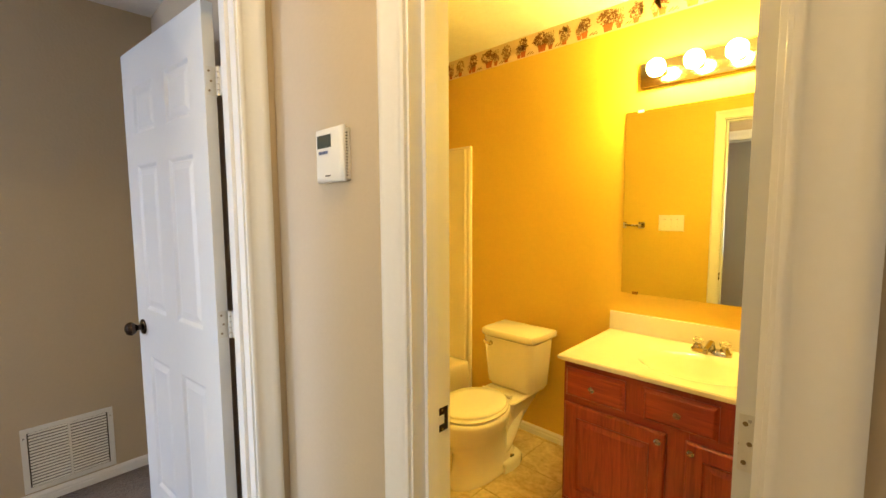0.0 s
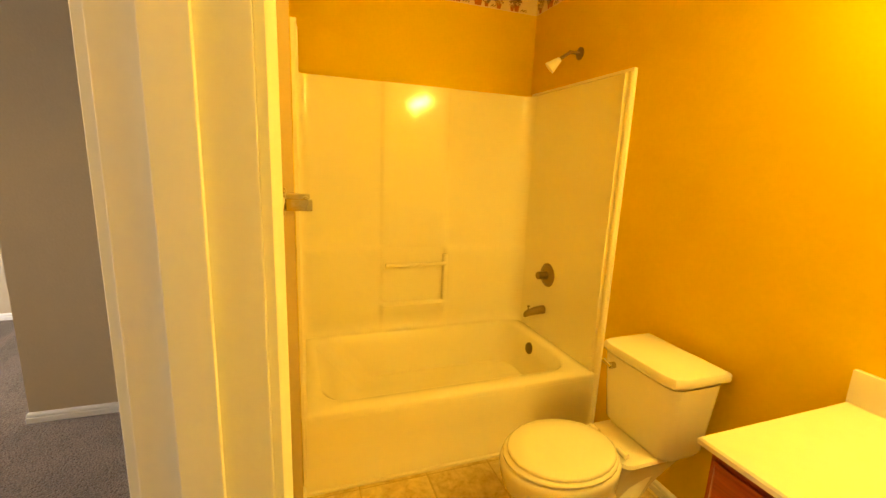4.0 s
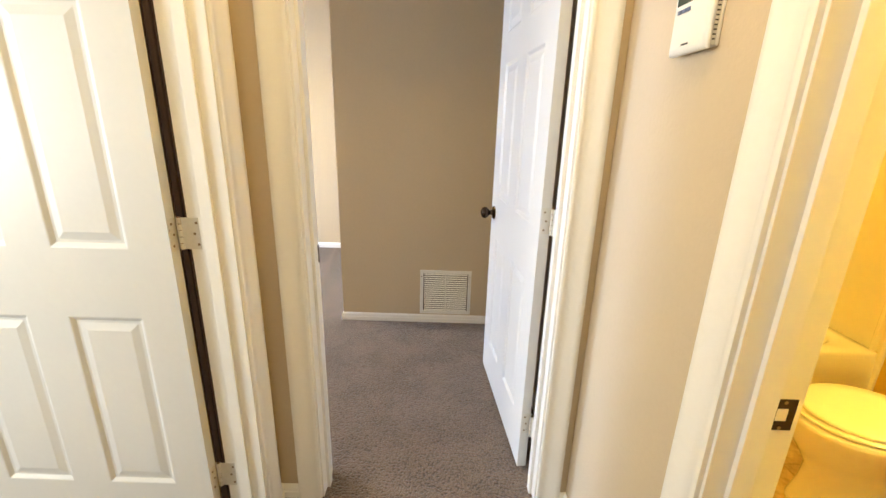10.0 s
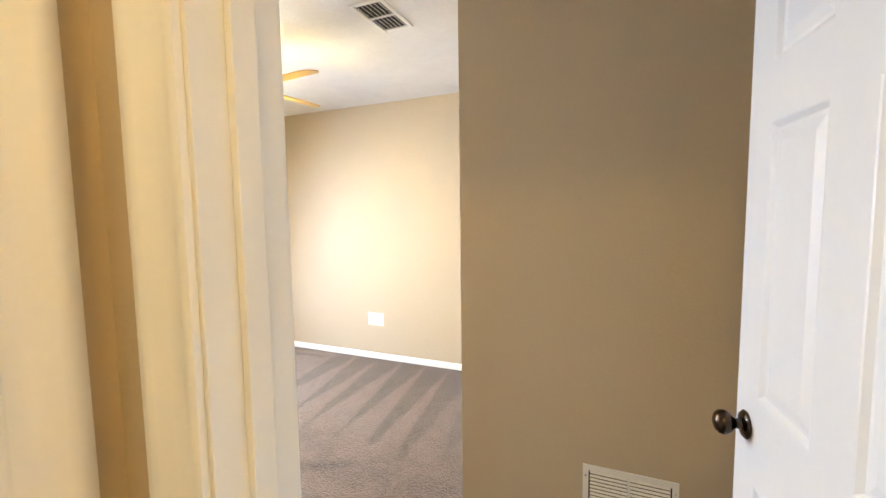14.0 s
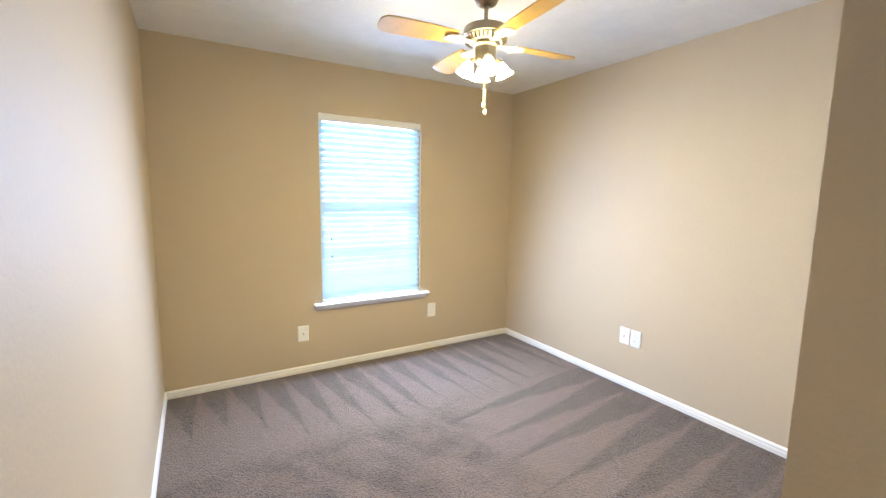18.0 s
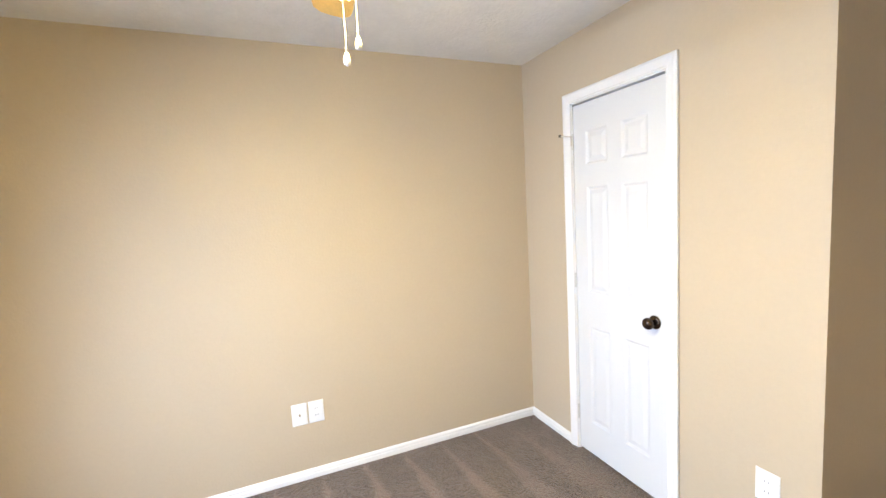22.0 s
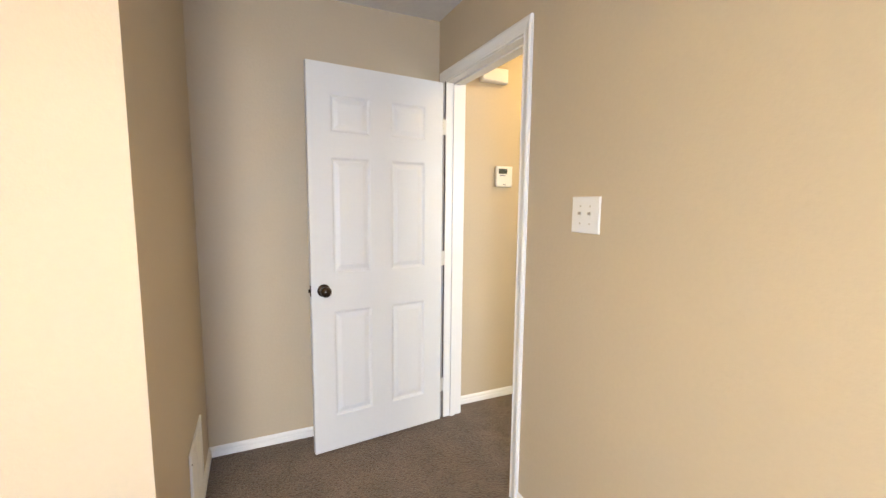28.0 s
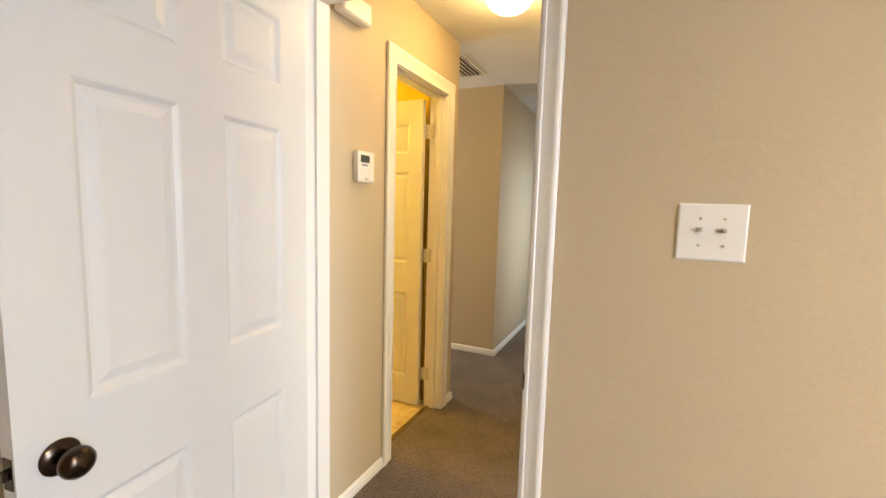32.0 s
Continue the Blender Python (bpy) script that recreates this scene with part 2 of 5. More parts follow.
def wood_material(name, dark, light, along):
    m = bpy.data.materials.new(name)
    m.use_nodes = True
    n, l = m.node_tree.nodes, m.node_tree.links
    b = n["Principled BSDF"]
    b.inputs["Roughness"].default_value = 0.35
    b.inputs["Coat Weight"].default_value = 0.2
    tc, mp = n.new("ShaderNodeTexCoord"), n.new("ShaderNodeMapping")
    mp.inputs["Scale"].default_value = [3 if a == along else 38 for a in range(3)]
    g, f = n.new("ShaderNodeTexNoise"), n.new("ShaderNodeTexNoise")
    g.inputs["Scale"].default_value, g.inputs["Detail"].default_value, g.inputs["Distortion"].default_value = 1.2, 6, 1.4
    f.inputs["Scale"].default_value = 5
    l.new(tc.outputs["Object"], mp.inputs[0])
    l.new(mp.outputs[0], g.inputs["Vector"])
    l.new(mp.outputs[0], f.inputs["Vector"])
    x = n.new("ShaderNodeMix")
    x.data_type = "FLOAT"
    x.inputs[0].default_value = 0.3
    l.new(g.outputs["Fac"], x.inputs[2])
    l.new(f.outputs["Fac"], x.inputs[3])
    ramp = n.new("ShaderNodeValToRGB")
    ramp.color_ramp.elements[0].position, ramp.color_ramp.elements[1].position = 0.32, 0.68
    ramp.color_ramp.elements[0].color, ramp.color_ramp.elements[1].color = (*dark, 1), (*light, 1)
    l.new(x.outputs[0], ramp.inputs[0])
    l.new(ramp.outputs[0], b.inputs["Base Color"])
    bn = n.new("ShaderNodeBump")
    bn.inputs["Strength"].default_value, bn.inputs["Distance"].default_value = 0.15, 0.001
    l.new(g.outputs["Fac"], bn.inputs["Height"])
    l.new(bn.outputs[0], b.inputs["Normal"])
    return m


def tile_material():
    m = bpy.data.materials.new("mottled_tan_tile")
    m.use_nodes = True
    n, l = m.node_tree.nodes, m.node_tree.links
    b = n["Principled BSDF"]
    b.inputs["Roughness"].default_value = 0.38
    tc, info, add = n.new("ShaderNodeTexCoord"), n.new("ShaderNodeObjectInfo"), n.new("ShaderNodeVectorMath")
    l.new(tc.outputs["Object"], add.inputs[0])
    l.new(info.outputs["Random"], add.inputs[1])
    add.operation = "ADD"
    a, c = n.new("ShaderNodeTexNoise"), n.new("ShaderNodeTexNoise")
    a.inputs["Scale"].default_value, a.inputs["Detail"].default_value, a.inputs["Distortion"].default_value = 11, 8, 1.4
    c.inputs["Scale"].default_value, c.inputs["Detail"].default_value = 60, 3
    for t in (a, c):
        l.new(add.outputs[0], t.inputs["Vector"])
    x = n.new("ShaderNodeMix")
    x.data_type = "FLOAT"
    x.inputs[0].default_value = 0.3
    l.new(a.outputs["Fac"], x.inputs[2])
    l.new(c.outputs["Fac"], x.inputs[3])
    ramp = n.new("ShaderNodeValToRGB")
    ramp.color_ramp.elements[0].position, ramp.color_ramp.elements[1].position = 0.33, 0.66
    ramp.color_ramp.elements[0].color, ramp.color_ramp.elements[1].color = (0.42, 0.31, 0.155, 1), (0.70, 0.58, 0.34, 1)
    l.new(x.outputs[0], ramp.inputs[0])
    l.new(ramp.outputs[0], b.inputs["Base Color"])
    bn = n.new("ShaderNodeBump")
    bn.inputs["Strength"].default_value, bn.inputs["Distance"].default_value = 0.25, 0.002
    l.new(x.outputs[0], bn.inputs["Height"])
    l.new(bn.outputs[0], b.inputs["Normal"])
    return m


def mirror_material():
    m = bpy.data.materials.new("silvered_mirror")
    m.use_nodes = True
    b = m.node_tree.nodes["Principled BSDF"]
    b.inputs["Base Color"].default_value, b.inputs["Metallic"].default_value, b.inputs["Roughness"].default_value = (0.80, 0.84, 0.78, 1), 1, 0.01
    return m


def glass_material():
    m = bpy.data.materials.new("window_glass")
    m.use_nodes = True
    b = m.node_tree.nodes["Principled BSDF"]
    b.inputs["Transmission Weight"].default_value, b.inputs["Roughness"].default_value, b.inputs["IOR"].default_value = 1, 0.0, 1.45
    return m


def slat_material():
    m = bpy.data.materials.new("white_translucent_slat")
    m.use_nodes = True
    n, l = m.node_tree.nodes, m.node_tree.links
    b, out = n["Principled BSDF"], n["Material Output"]
    b.inputs["Base Color"].default_value, b.inputs["Roughness"].default_value = (0.74, 0.83, 0.90, 1), 0.45
    tr, mix = n.new("ShaderNodeBsdfTranslucent"), n.new("ShaderNodeMixShader")
    tr.inputs[0].default_value = (0.78, 0.92, 1.0, 1)
    mix.inputs[0].default_value = 0.55
    l.new(b.outputs[0], mix.inputs[1])
    l.new(tr.outputs[0], mix.inputs[2])
    l.new(mix.outputs[0], out.inputs[0])
    return m


CARPET, TILE, MIRROR, GLASS, SLAT = carpet_material(), tile_material(), mirror_material(), glass_material(), slat_material()
OAK_UP = wood_material("red_oak_upright_grain", (0.17, 0.016, 0.009), (0.31, 0.046, 0.020), 2)
OAK_FRONT = wood_material("red_oak_front_grain", (0.18, 0.018, 0.010), (0.34, 0.056, 0.022), 0)
OAK_DOOR = wood_material("red_oak_door_grain", (0.17, 0.016, 0.009), (0.32, 0.048, 0.020), 2)
OAK_FLAT = wood_material("red_oak_level_grain", (0.17, 0.016, 0.009), (0.31, 0.046, 0.020), 0)


# ---- mesh helpers ----
def mesh_of(name, bm, mat, smooth=0.0):
    me = bpy.data.meshes.new(name)
    bm.normal_update()
    bm.to_mesh(me)
    bm.free()
    for m in mat if isinstance(mat, (list, tuple)) else [mat]:
        me.materials.append(m)
    if smooth:
        me.polygons.foreach_set("use_smooth", [True] * len(me.polygons))
        me.set_sharp_from_angle(angle=radians(smooth))
    return me


def part(name, bm, mat, parent, label="", smooth=0.0, m=None):
    """One mesh object under a thing or a part."""
    ob = new(name, mesh_of(name, bm, mat, smooth))
    ob.parent = parent
    if m is not None:
        ob.matrix_basis = m
    return tagged(ob, label)


def single(name, bm, mat, label, category, kind="", group="", smooth=0.0, m=None):
    ob = new(name, mesh_of(name, bm, mat, smooth))
    if m is not None:
        ob.matrix_basis = m
    return tagged(ob, label, category, group, kind)


def thing(name, m, label, category, group="", kind=""):
    ob = new(name)
    ob.empty_display_size = 0.05
    ob.matrix_basis = m
    return tagged(ob, label, category, group, kind)


def box(bm, x0, y0, z0, x1, y1, z1, bevel=0.0, mi=0):
    g = bmesh.ops.create_cube(bm, size=1, matrix=Matrix.LocRotScale(((x0 + x1) / 2, (y0 + y1) / 2, (z0 + z1) / 2), None, (abs(x1 - x0), abs(y1 - y0), abs(z1 - z0))))
    vs = g["verts"]
    fs = {f for v in vs for f in v.link_faces}
    for f in fs:
        f.material_index = mi
    if bevel:
        bmesh.ops.bevel(bm, geom=list({e for v in vs for e in v.link_edges}), offset=bevel, segments=2, affect="EDGES", profile=0.6)
    return bm


def boxed(*a, bevel=0.0):
    return box(bmesh.new(), *a, bevel=bevel)


def tube(bm, p0, p1, r0, r1=None, seg=16, caps=True):
    p0, p1 = Vector(p0), Vector(p1)
    d = p1 - p0
    q = d.to_track_quat("Z", "Y").to_matrix().to_4x4()
    bmesh.ops.create_cone(bm, cap_ends=caps, segments=seg, radius1=r0, radius2=r0 if r1 is None else r1, depth=d.length, matrix=Matrix.Translation((p0 + p1) / 2) @ q)
    return bm


def lathe(bm, profile, seg=24, m=None):
    """Profile rows of radius and height, turned about z."""
    rings = []
    m = m or Matrix()
    for r, z in profile:
        if r < 1e-5:
            rings.append([bm.verts.new(m @ Vector((0, 0, z)))])
        else:
            rings.append([bm.verts.new(m @ Vector((r * math.cos(2 * math.pi * k / seg), r * math.sin(2 * math.pi * k / seg), z))) for k in range(seg)])
    for a, b in zip(rings, rings[1:]):
        for k in range(seg):
            k2 = (k + 1) % seg
            if len(a) == 1 and len(b) == 1:
                continue
            if len(a) == 1:
                bm.faces.new((a[0], b[k2], b[k]))
            elif len(b) == 1:
                bm.faces.new((a[k], a[k2], b[0]))
            else:
                bm.faces.new((a[k], a[k2], b[k2], b[k]))
    bmesh.ops.recalc_face_normals(bm, faces=bm.faces)
    return bm


def loft(bm, rings, close_top=True, close_bottom=True):
    """Closed rings of points, joined in turn."""
    vs = [[bm.verts.new(p) for p in ring] for ring in rings]
    n = len(vs[0])
    for a, b in zip(vs, vs[1:]):
        for k in range(n):
            bm.faces.new((a[k], a[(k + 1) % n], b[(k + 1) % n], b[k]))
    if close_bottom:
        bm.faces.new(vs[0])
    if close_top:
        bm.faces.new(vs[-1])
    bmesh.ops.recalc_face_normals(bm, faces=bm.faces)
    return bm


def sweep(bm, stations, closed_ends=True):
    """Stations of profile points (lists of vectors), joined with end caps."""
    return loft(bm, stations, closed_ends, closed_ends)


def ellipse(cx, cy, rx, ry, z, n=28, back=None):
    """An oval ring; back squares off its far (y+) end."""
    out = []
    for k in range(n):
        a = 2 * math.pi * k / n
        x, y = rx * math.cos(a), ry * math.sin(a)
        if back and y > 0:
            y = ry * abs(math.sin(a)) ** back
            x = rx * math.copysign(abs(math.cos(a)) ** back, math.cos(a))
        out.append(Vector((cx + x, cy + y, z)))
    return out


def round_rect(x0, y0, x1, y1, r, z, n=5):
    out = []
    for cx, cy, a0 in ((x1 - r, y1 - r, 0), (x0 + r, y1 - r, 90), (x0 + r, y0 + r, 180), (x1 - r, y0 + r, 270)):
        for k in range(n + 1):
            a = radians(a0 + 90 * k / n)
            out.append(Vector((cx + r * math.cos(a), cy + r * math.sin(a), z)))
    return out


# ---- structure ----
def wall(name, axis, u0, u1, t0, t1, holes=(), z0=0.0, z1=H, low=None, high=None, label="", mats=None):
    """A wall with thickness t0..t1 that runs from u0 to u1 along x or y, with holes (u0, u1, z0, z1). low and high: paints of its faces at t0 and t1."""
    bm = bmesh.new()
    holes = [h if h[2] else (h[0] - 0.018, h[1] + 0.018, h[2], h[3] + 0.018) for h in holes]
    us = sorted({u0, u1, *(h[0] for h in holes), *(h[1] for h in holes)})
    zs = sorted({z0, z1, *(h[2] for h in holes), *(h[3] for h in holes)})

    def p(u, t, z):
        return Vector((u, t, z)) if axis == "x" else Vector((t, u, z))

    def solid(i, j):
        if not (0 <= i < len(us) - 1 and 0 <= j < len(zs) - 1):
            return False
        cu, cz = (us[i] + us[i + 1]) / 2, (zs[j] + zs[j + 1]) / 2
        return not any(h[0] < cu < h[1] and h[2] < cz < h[3] for h in holes)

    for i in range(len(us) - 1):
        for j in range(len(zs) - 1):
            if not solid(i, j):
                continue
            a, b, c, d = us[i], us[i + 1], zs[j], zs[j + 1]
            quads = [([(a, t0, c), (b, t0, c), (b, t0, d), (a, t0, d)], 0), ([(a, t1, c), (b, t1, c), (b, t1, d), (a, t1, d)], 1)]
            for ii, jj, q in ((i - 1, j, [(a, t0, c), (a, t1, c), (a, t1, d), (a, t0, d)]), (i + 1, j, [(b, t0, c), (b, t1, c), (b, t1, d), (b, t0, d)]),
                              (i, j - 1, [(a, t0, c), (b, t0, c), (b, t1, c), (a, t1, c)]), (i, j + 1, [(a, t0, d), (b, t0, d), (b, t1, d), (a, t1, d)])):
                if not solid(ii, jj):
                    quads.append((q, 0))
            for q, mi in quads:
                f = bm.faces.new([bm.verts.new(p(*v)) for v in q])
                f.material_index = mi
    bmesh.ops.remove_doubles(bm, verts=bm.verts, dist=1e-5)
    bmesh.ops.recalc_face_normals(bm, faces=bm.faces)
    return single(name, bm, [low or BEIGE, high or BEIGE], label or "beige painted drywall wall", "wall", "structure")


# plan: x east, y north; the hall's north face is y = 0, its west face x = 0
T = 0.115
BW, BS, BN = -3.125, -4.145, -1.157         # bedroom west, south, and closet wall faces
VX = -1.435                                # vent wall face
HS = -1.037                                # hall south face
BATH_N, BATH_W, BATH_E = 1.61, -1.47, 1.305
BD0, BD1 = -0.882, -0.112                  # bedroom doorway
TD0, TD1 = 0.626, 1.240                    # bathroom doorway
SD0, SD1 = 0.122, 0.890                    # south doorway
CD0, CD1 = -2.64, -2.03                    # closet doorway
DH = 2.055                                 # head height
WX0, WX1, WZ0, WZ1 = -2.100, -1.210, 0.555, 2.05

wall("wall_hall_north", "x", -T, BATH_E + T, 0, T, [(TD0, TD1, 0, DH)], low=BEIGE, high=GOLD, label="beige hall wall with the bathroom doorway in it")
wall("wall_alcove_north", "x", VX - T, -T, 0, T, label="beige wall behind the open bedroom door")
wall("wall_bedroom_door", "y", BS - T, 0, -T, 0, [(BD0, BD1, 0, DH)], label="beige wall with the bedroom doorway in it")
wall("wall_hall_south", "x", 0, 5.5, HS - T, HS, [(SD0, SD1, 0, DH), (2.85, 3.65, 0.35, 2.0)], label="beige hall wall with a doorway opposite the bathroom")
wall("wall_vent", "y", BN, 0, VX - T, VX, label="beige alcove wall with the return air grille")
wall("wall_closet", "x", BW - T, VX - T, BN, BN + T, [(CD0, CD1, 0, DH)], label="beige bedroom wall with the closet door in it")
wall("wall_bedroom_west", "y", BS - T, T, BW - T, BW, label="beige bedroom wall lit by the window")
wall("wall_bedroom_south", "x", BW, -T, BS - T, BS, [(WX0, WX1, WZ0, WZ1)], label="beige bedroom wall with the window in it")
wall("wall_closet_north", "x", BW, VX - T, 0, T, label="plain closet back wall")
wall("wall_bath_north", "x", BATH_W - T, BATH_E + T, BATH_N, BATH_N + T, low=GOLD, label="golden bathroom wall behind the vanity")
wall("wall_bath_west", "y", T, BATH_N, BATH_W - T, BATH_W, high=GOLD, label="golden bathroom wall behind the tub")
wall("wall_bath_east", "y", T, BATH_N, BATH_E, BATH_E + T, low=GOLD, label="golden bathroom side wall beside the vanity")
wall("wall_bath_south", "x", BATH_W, -T, T + 0.002, T + 0.03, low=BEIGE, high=GOLD, label="golden bathroom wall at the foot of the tub")
wall("wall_far_north", "x", 2.40, 5.5, 0, T, label="beige wall further along the hall")
wall("wall_far_side", "y", T, 3.0, 2.40, 2.40 + T, label="beige wall of the side passage")
wall("wall_passage_end", "x", BATH_E + T, 2.40 + T, 3.0, 3.0 + T, [(1.55, 2.25, 0.8, 2.05)], label="plain wall closing the side passage")
wall("wall_passage_west", "y", BATH_N + T, 3.0, BATH_E, BATH_E + T, label="plain wall of the side passage")
wall("wall_east_end", "y", HS - T, T, 5.5, 5.5 + T, [(-1.0, 0.0, 0.75, 2.05)], label="plain wall at the far end of the hall")
wall("wall_spare_west", "y", -3.2, HS - T, -0.002, 0.052, label="plain wall of the unlit room opposite")
wall("wall_spare_south", "x", 0.0, 2.6, -3.2 - T, -3.2, [(0.78, 1.72, 0.8, 2.05)], label="plain wall of the unlit room opposite")
wall("wall_spare_east", "y", -3.2, HS - T, 2.6, 2.6 + T, label="plain wall of the unlit room opposite")

single("ceiling", boxed(BW - T, BS - T, H, 5.7, 3.2, H + 0.12), CEIL, "white knockdown textured ceiling", "ceiling", "structure")
single("ground", boxed(-60, -60, -0.35, 60, 60, -0.25), material("outside_ground", (0.2, 0.19, 0.15), 0.95, var=0.2), "plain ground outside the house", "ground", "structure")

SEAM = 0.088            # where the carpet meets the bathroom tiles


def floor_mesh():
    e, d, f = T * 0.5, SEAM, BATH_E + 0.05
    plan = [(BW - T, BS - T), (-e, BS - T), (-e, -3.2 - T), (2.6 + T, -3.2 - T), (2.6 + T, HS - T), (5.5 + T, HS - T), (5.5 + T, d), (2.4 + T, d), (2.4 + T, 3.0 + T), (f, 3.0 + T), (f, d), (BW - T, d)]
    return loft(bmesh.new(), [[Vector((x, y, z)) for x, y in plan] for z in (-0.12, 0.0)])


single("floor_carpet", floor_mesh(), CARPET, "taupe plush carpet with vacuum marks", "carpet", "structure")

BASE = [(0, 0), (0.013, 0), (0.013, 0.027), (0.0095, 0.030), (0.0095, 0.034), (0.0115, 0.037), (0.0095, 0.046), (0.005, 0.052), (0.002, 0.055), (0, 0.055)]


def baseboard(p0, p1, out, mitre0=0, mitre1=0):
    """A moulded board on the floor from p0 to p1, proud towards out. mitre: -1 an inner corner, 1 an outer one."""
    p0, p1, o = Vector((*p0, 0)), Vector((*p1, 0)), Vector((*out, 0))
    d = (p1 - p0).normalized()
    st = [[p0 + o * a - d * (a * mitre0) + Vector((0, 0, z)) for a, z in BASE], [p1 + o * a + d * (a * mitre1) + Vector((0, 0, z)) for a, z in BASE]]
    single("baseboard", sweep(bmesh.new(), st), WHITE, "white moulded baseboard along the wall", "baseboard", "structure", "baseboards")


CW, REV = 0.080, 0.006    # hall casing width and reveal
NARROW = 0.058            # bedroom casing width
CASE = [(0, 0), (0, 0.009), (0.004, 0.011), (0.012, 0.0115), (0.016, 0.009), (0.034, 0.0105), (0.056, 0.015), (0.063, 0.0175), (0.075, 0.0165), (CW, 0.013), (CW, 0)]
SLIM = [(c * NARROW / CW, d) for c, d in CASE]


def door_frame(name, axis, u0, u1, t0, t1, stop, label, head=DH, sides=(CASE, CASE), shaded_edge=None):
    """Jambs, stops and casings of a doorway u0..u1 in a wall t0..t1. stop: from and to, across the wall. Last argument:
    the wall face and the end whose casing's inner edge is darkened as gap shade.
    """
    root = thing(name, Matrix(), label, "door frame", "", "structure")

    def p(u, t, z):
        return Vector((u, t, z)) if axis == "x" else Vector((t, u, z))

    def slab(nm, a, b):
        lo, hi = p(*a), p(*b)
        part(nm, boxed(min(lo.x, hi.x), min(lo.y, hi.y), lo.z, max(lo.x, hi.x), max(lo.y, hi.y), hi.z, bevel=0.0012), WHITE, root)

    J = 0.018
    e = 0.002
    slab("jamb", (u0 - J, t0 - e, 0), (u0, t1 + e, head))
    slab("jamb", (u1, t0 - e, 0), (u1 + J, t1 + e, head))
    slab("head_jamb", (u0 - J, t0 - e, head + 0.0005), (u1 + J, t1 + e, head + J))
    s0, s1 = stop
    slab("door_stop", (u0 + 0.0003, s0, 0), (u0 + 0.011, s1, head - 0.011))
    slab("door_stop", (u1 - 0.011, s0, 0), (u1 - 0.0003, s1, head - 0.011))
    slab("door_stop", (u0 + 0.0003, s0, head - 0.0108), (u1 - 0.0003, s1, head - 0.0003))
    for side, (t, sg) in enumerate(((t0 - 0.0025, -1), (t1 + 0.0025, 1))):
        prof = sides[side]
        a0, a1, hz = u0 - REV, u1 + REV, head + REV
        left = [[p(a0 - c, t + sg * d, 0) for c, d in prof], [p(a0 - c, t + sg * d, hz + c) for c, d in prof]]
        right = [[p(a1 + c, t + sg * d, 0) for c, d in prof], [p(a1 + c, t + sg * d, hz + c) for c, d in prof]]
        top = [[p(a0 - c, t + sg * d, hz + c) for c, d in prof], [p(a1 + c, t + sg * d, hz + c) for c, d in prof]]
        for k, (nm, st) in enumerate((("casing", left), ("casing", right), ("head_casing", top))):
            bm = sweep(bmesh.new(), st)
            if shaded_edge == (side, k):
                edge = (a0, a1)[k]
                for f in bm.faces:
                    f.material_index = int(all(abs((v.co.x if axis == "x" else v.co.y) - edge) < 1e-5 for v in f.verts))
            part(nm, bm, [WHITE, DARKGAP], root, smooth=40)
    return root


def panel_rows(h):
    k = h / 2.03
    rows, z = [], 0.19 * k
    for panel, rail in ((0.585, 0.20), (0.60, 0.12), (0.19, 0.125)):
        rows.append((z, z + panel * k))
        z += (panel + rail) * k
    return rows


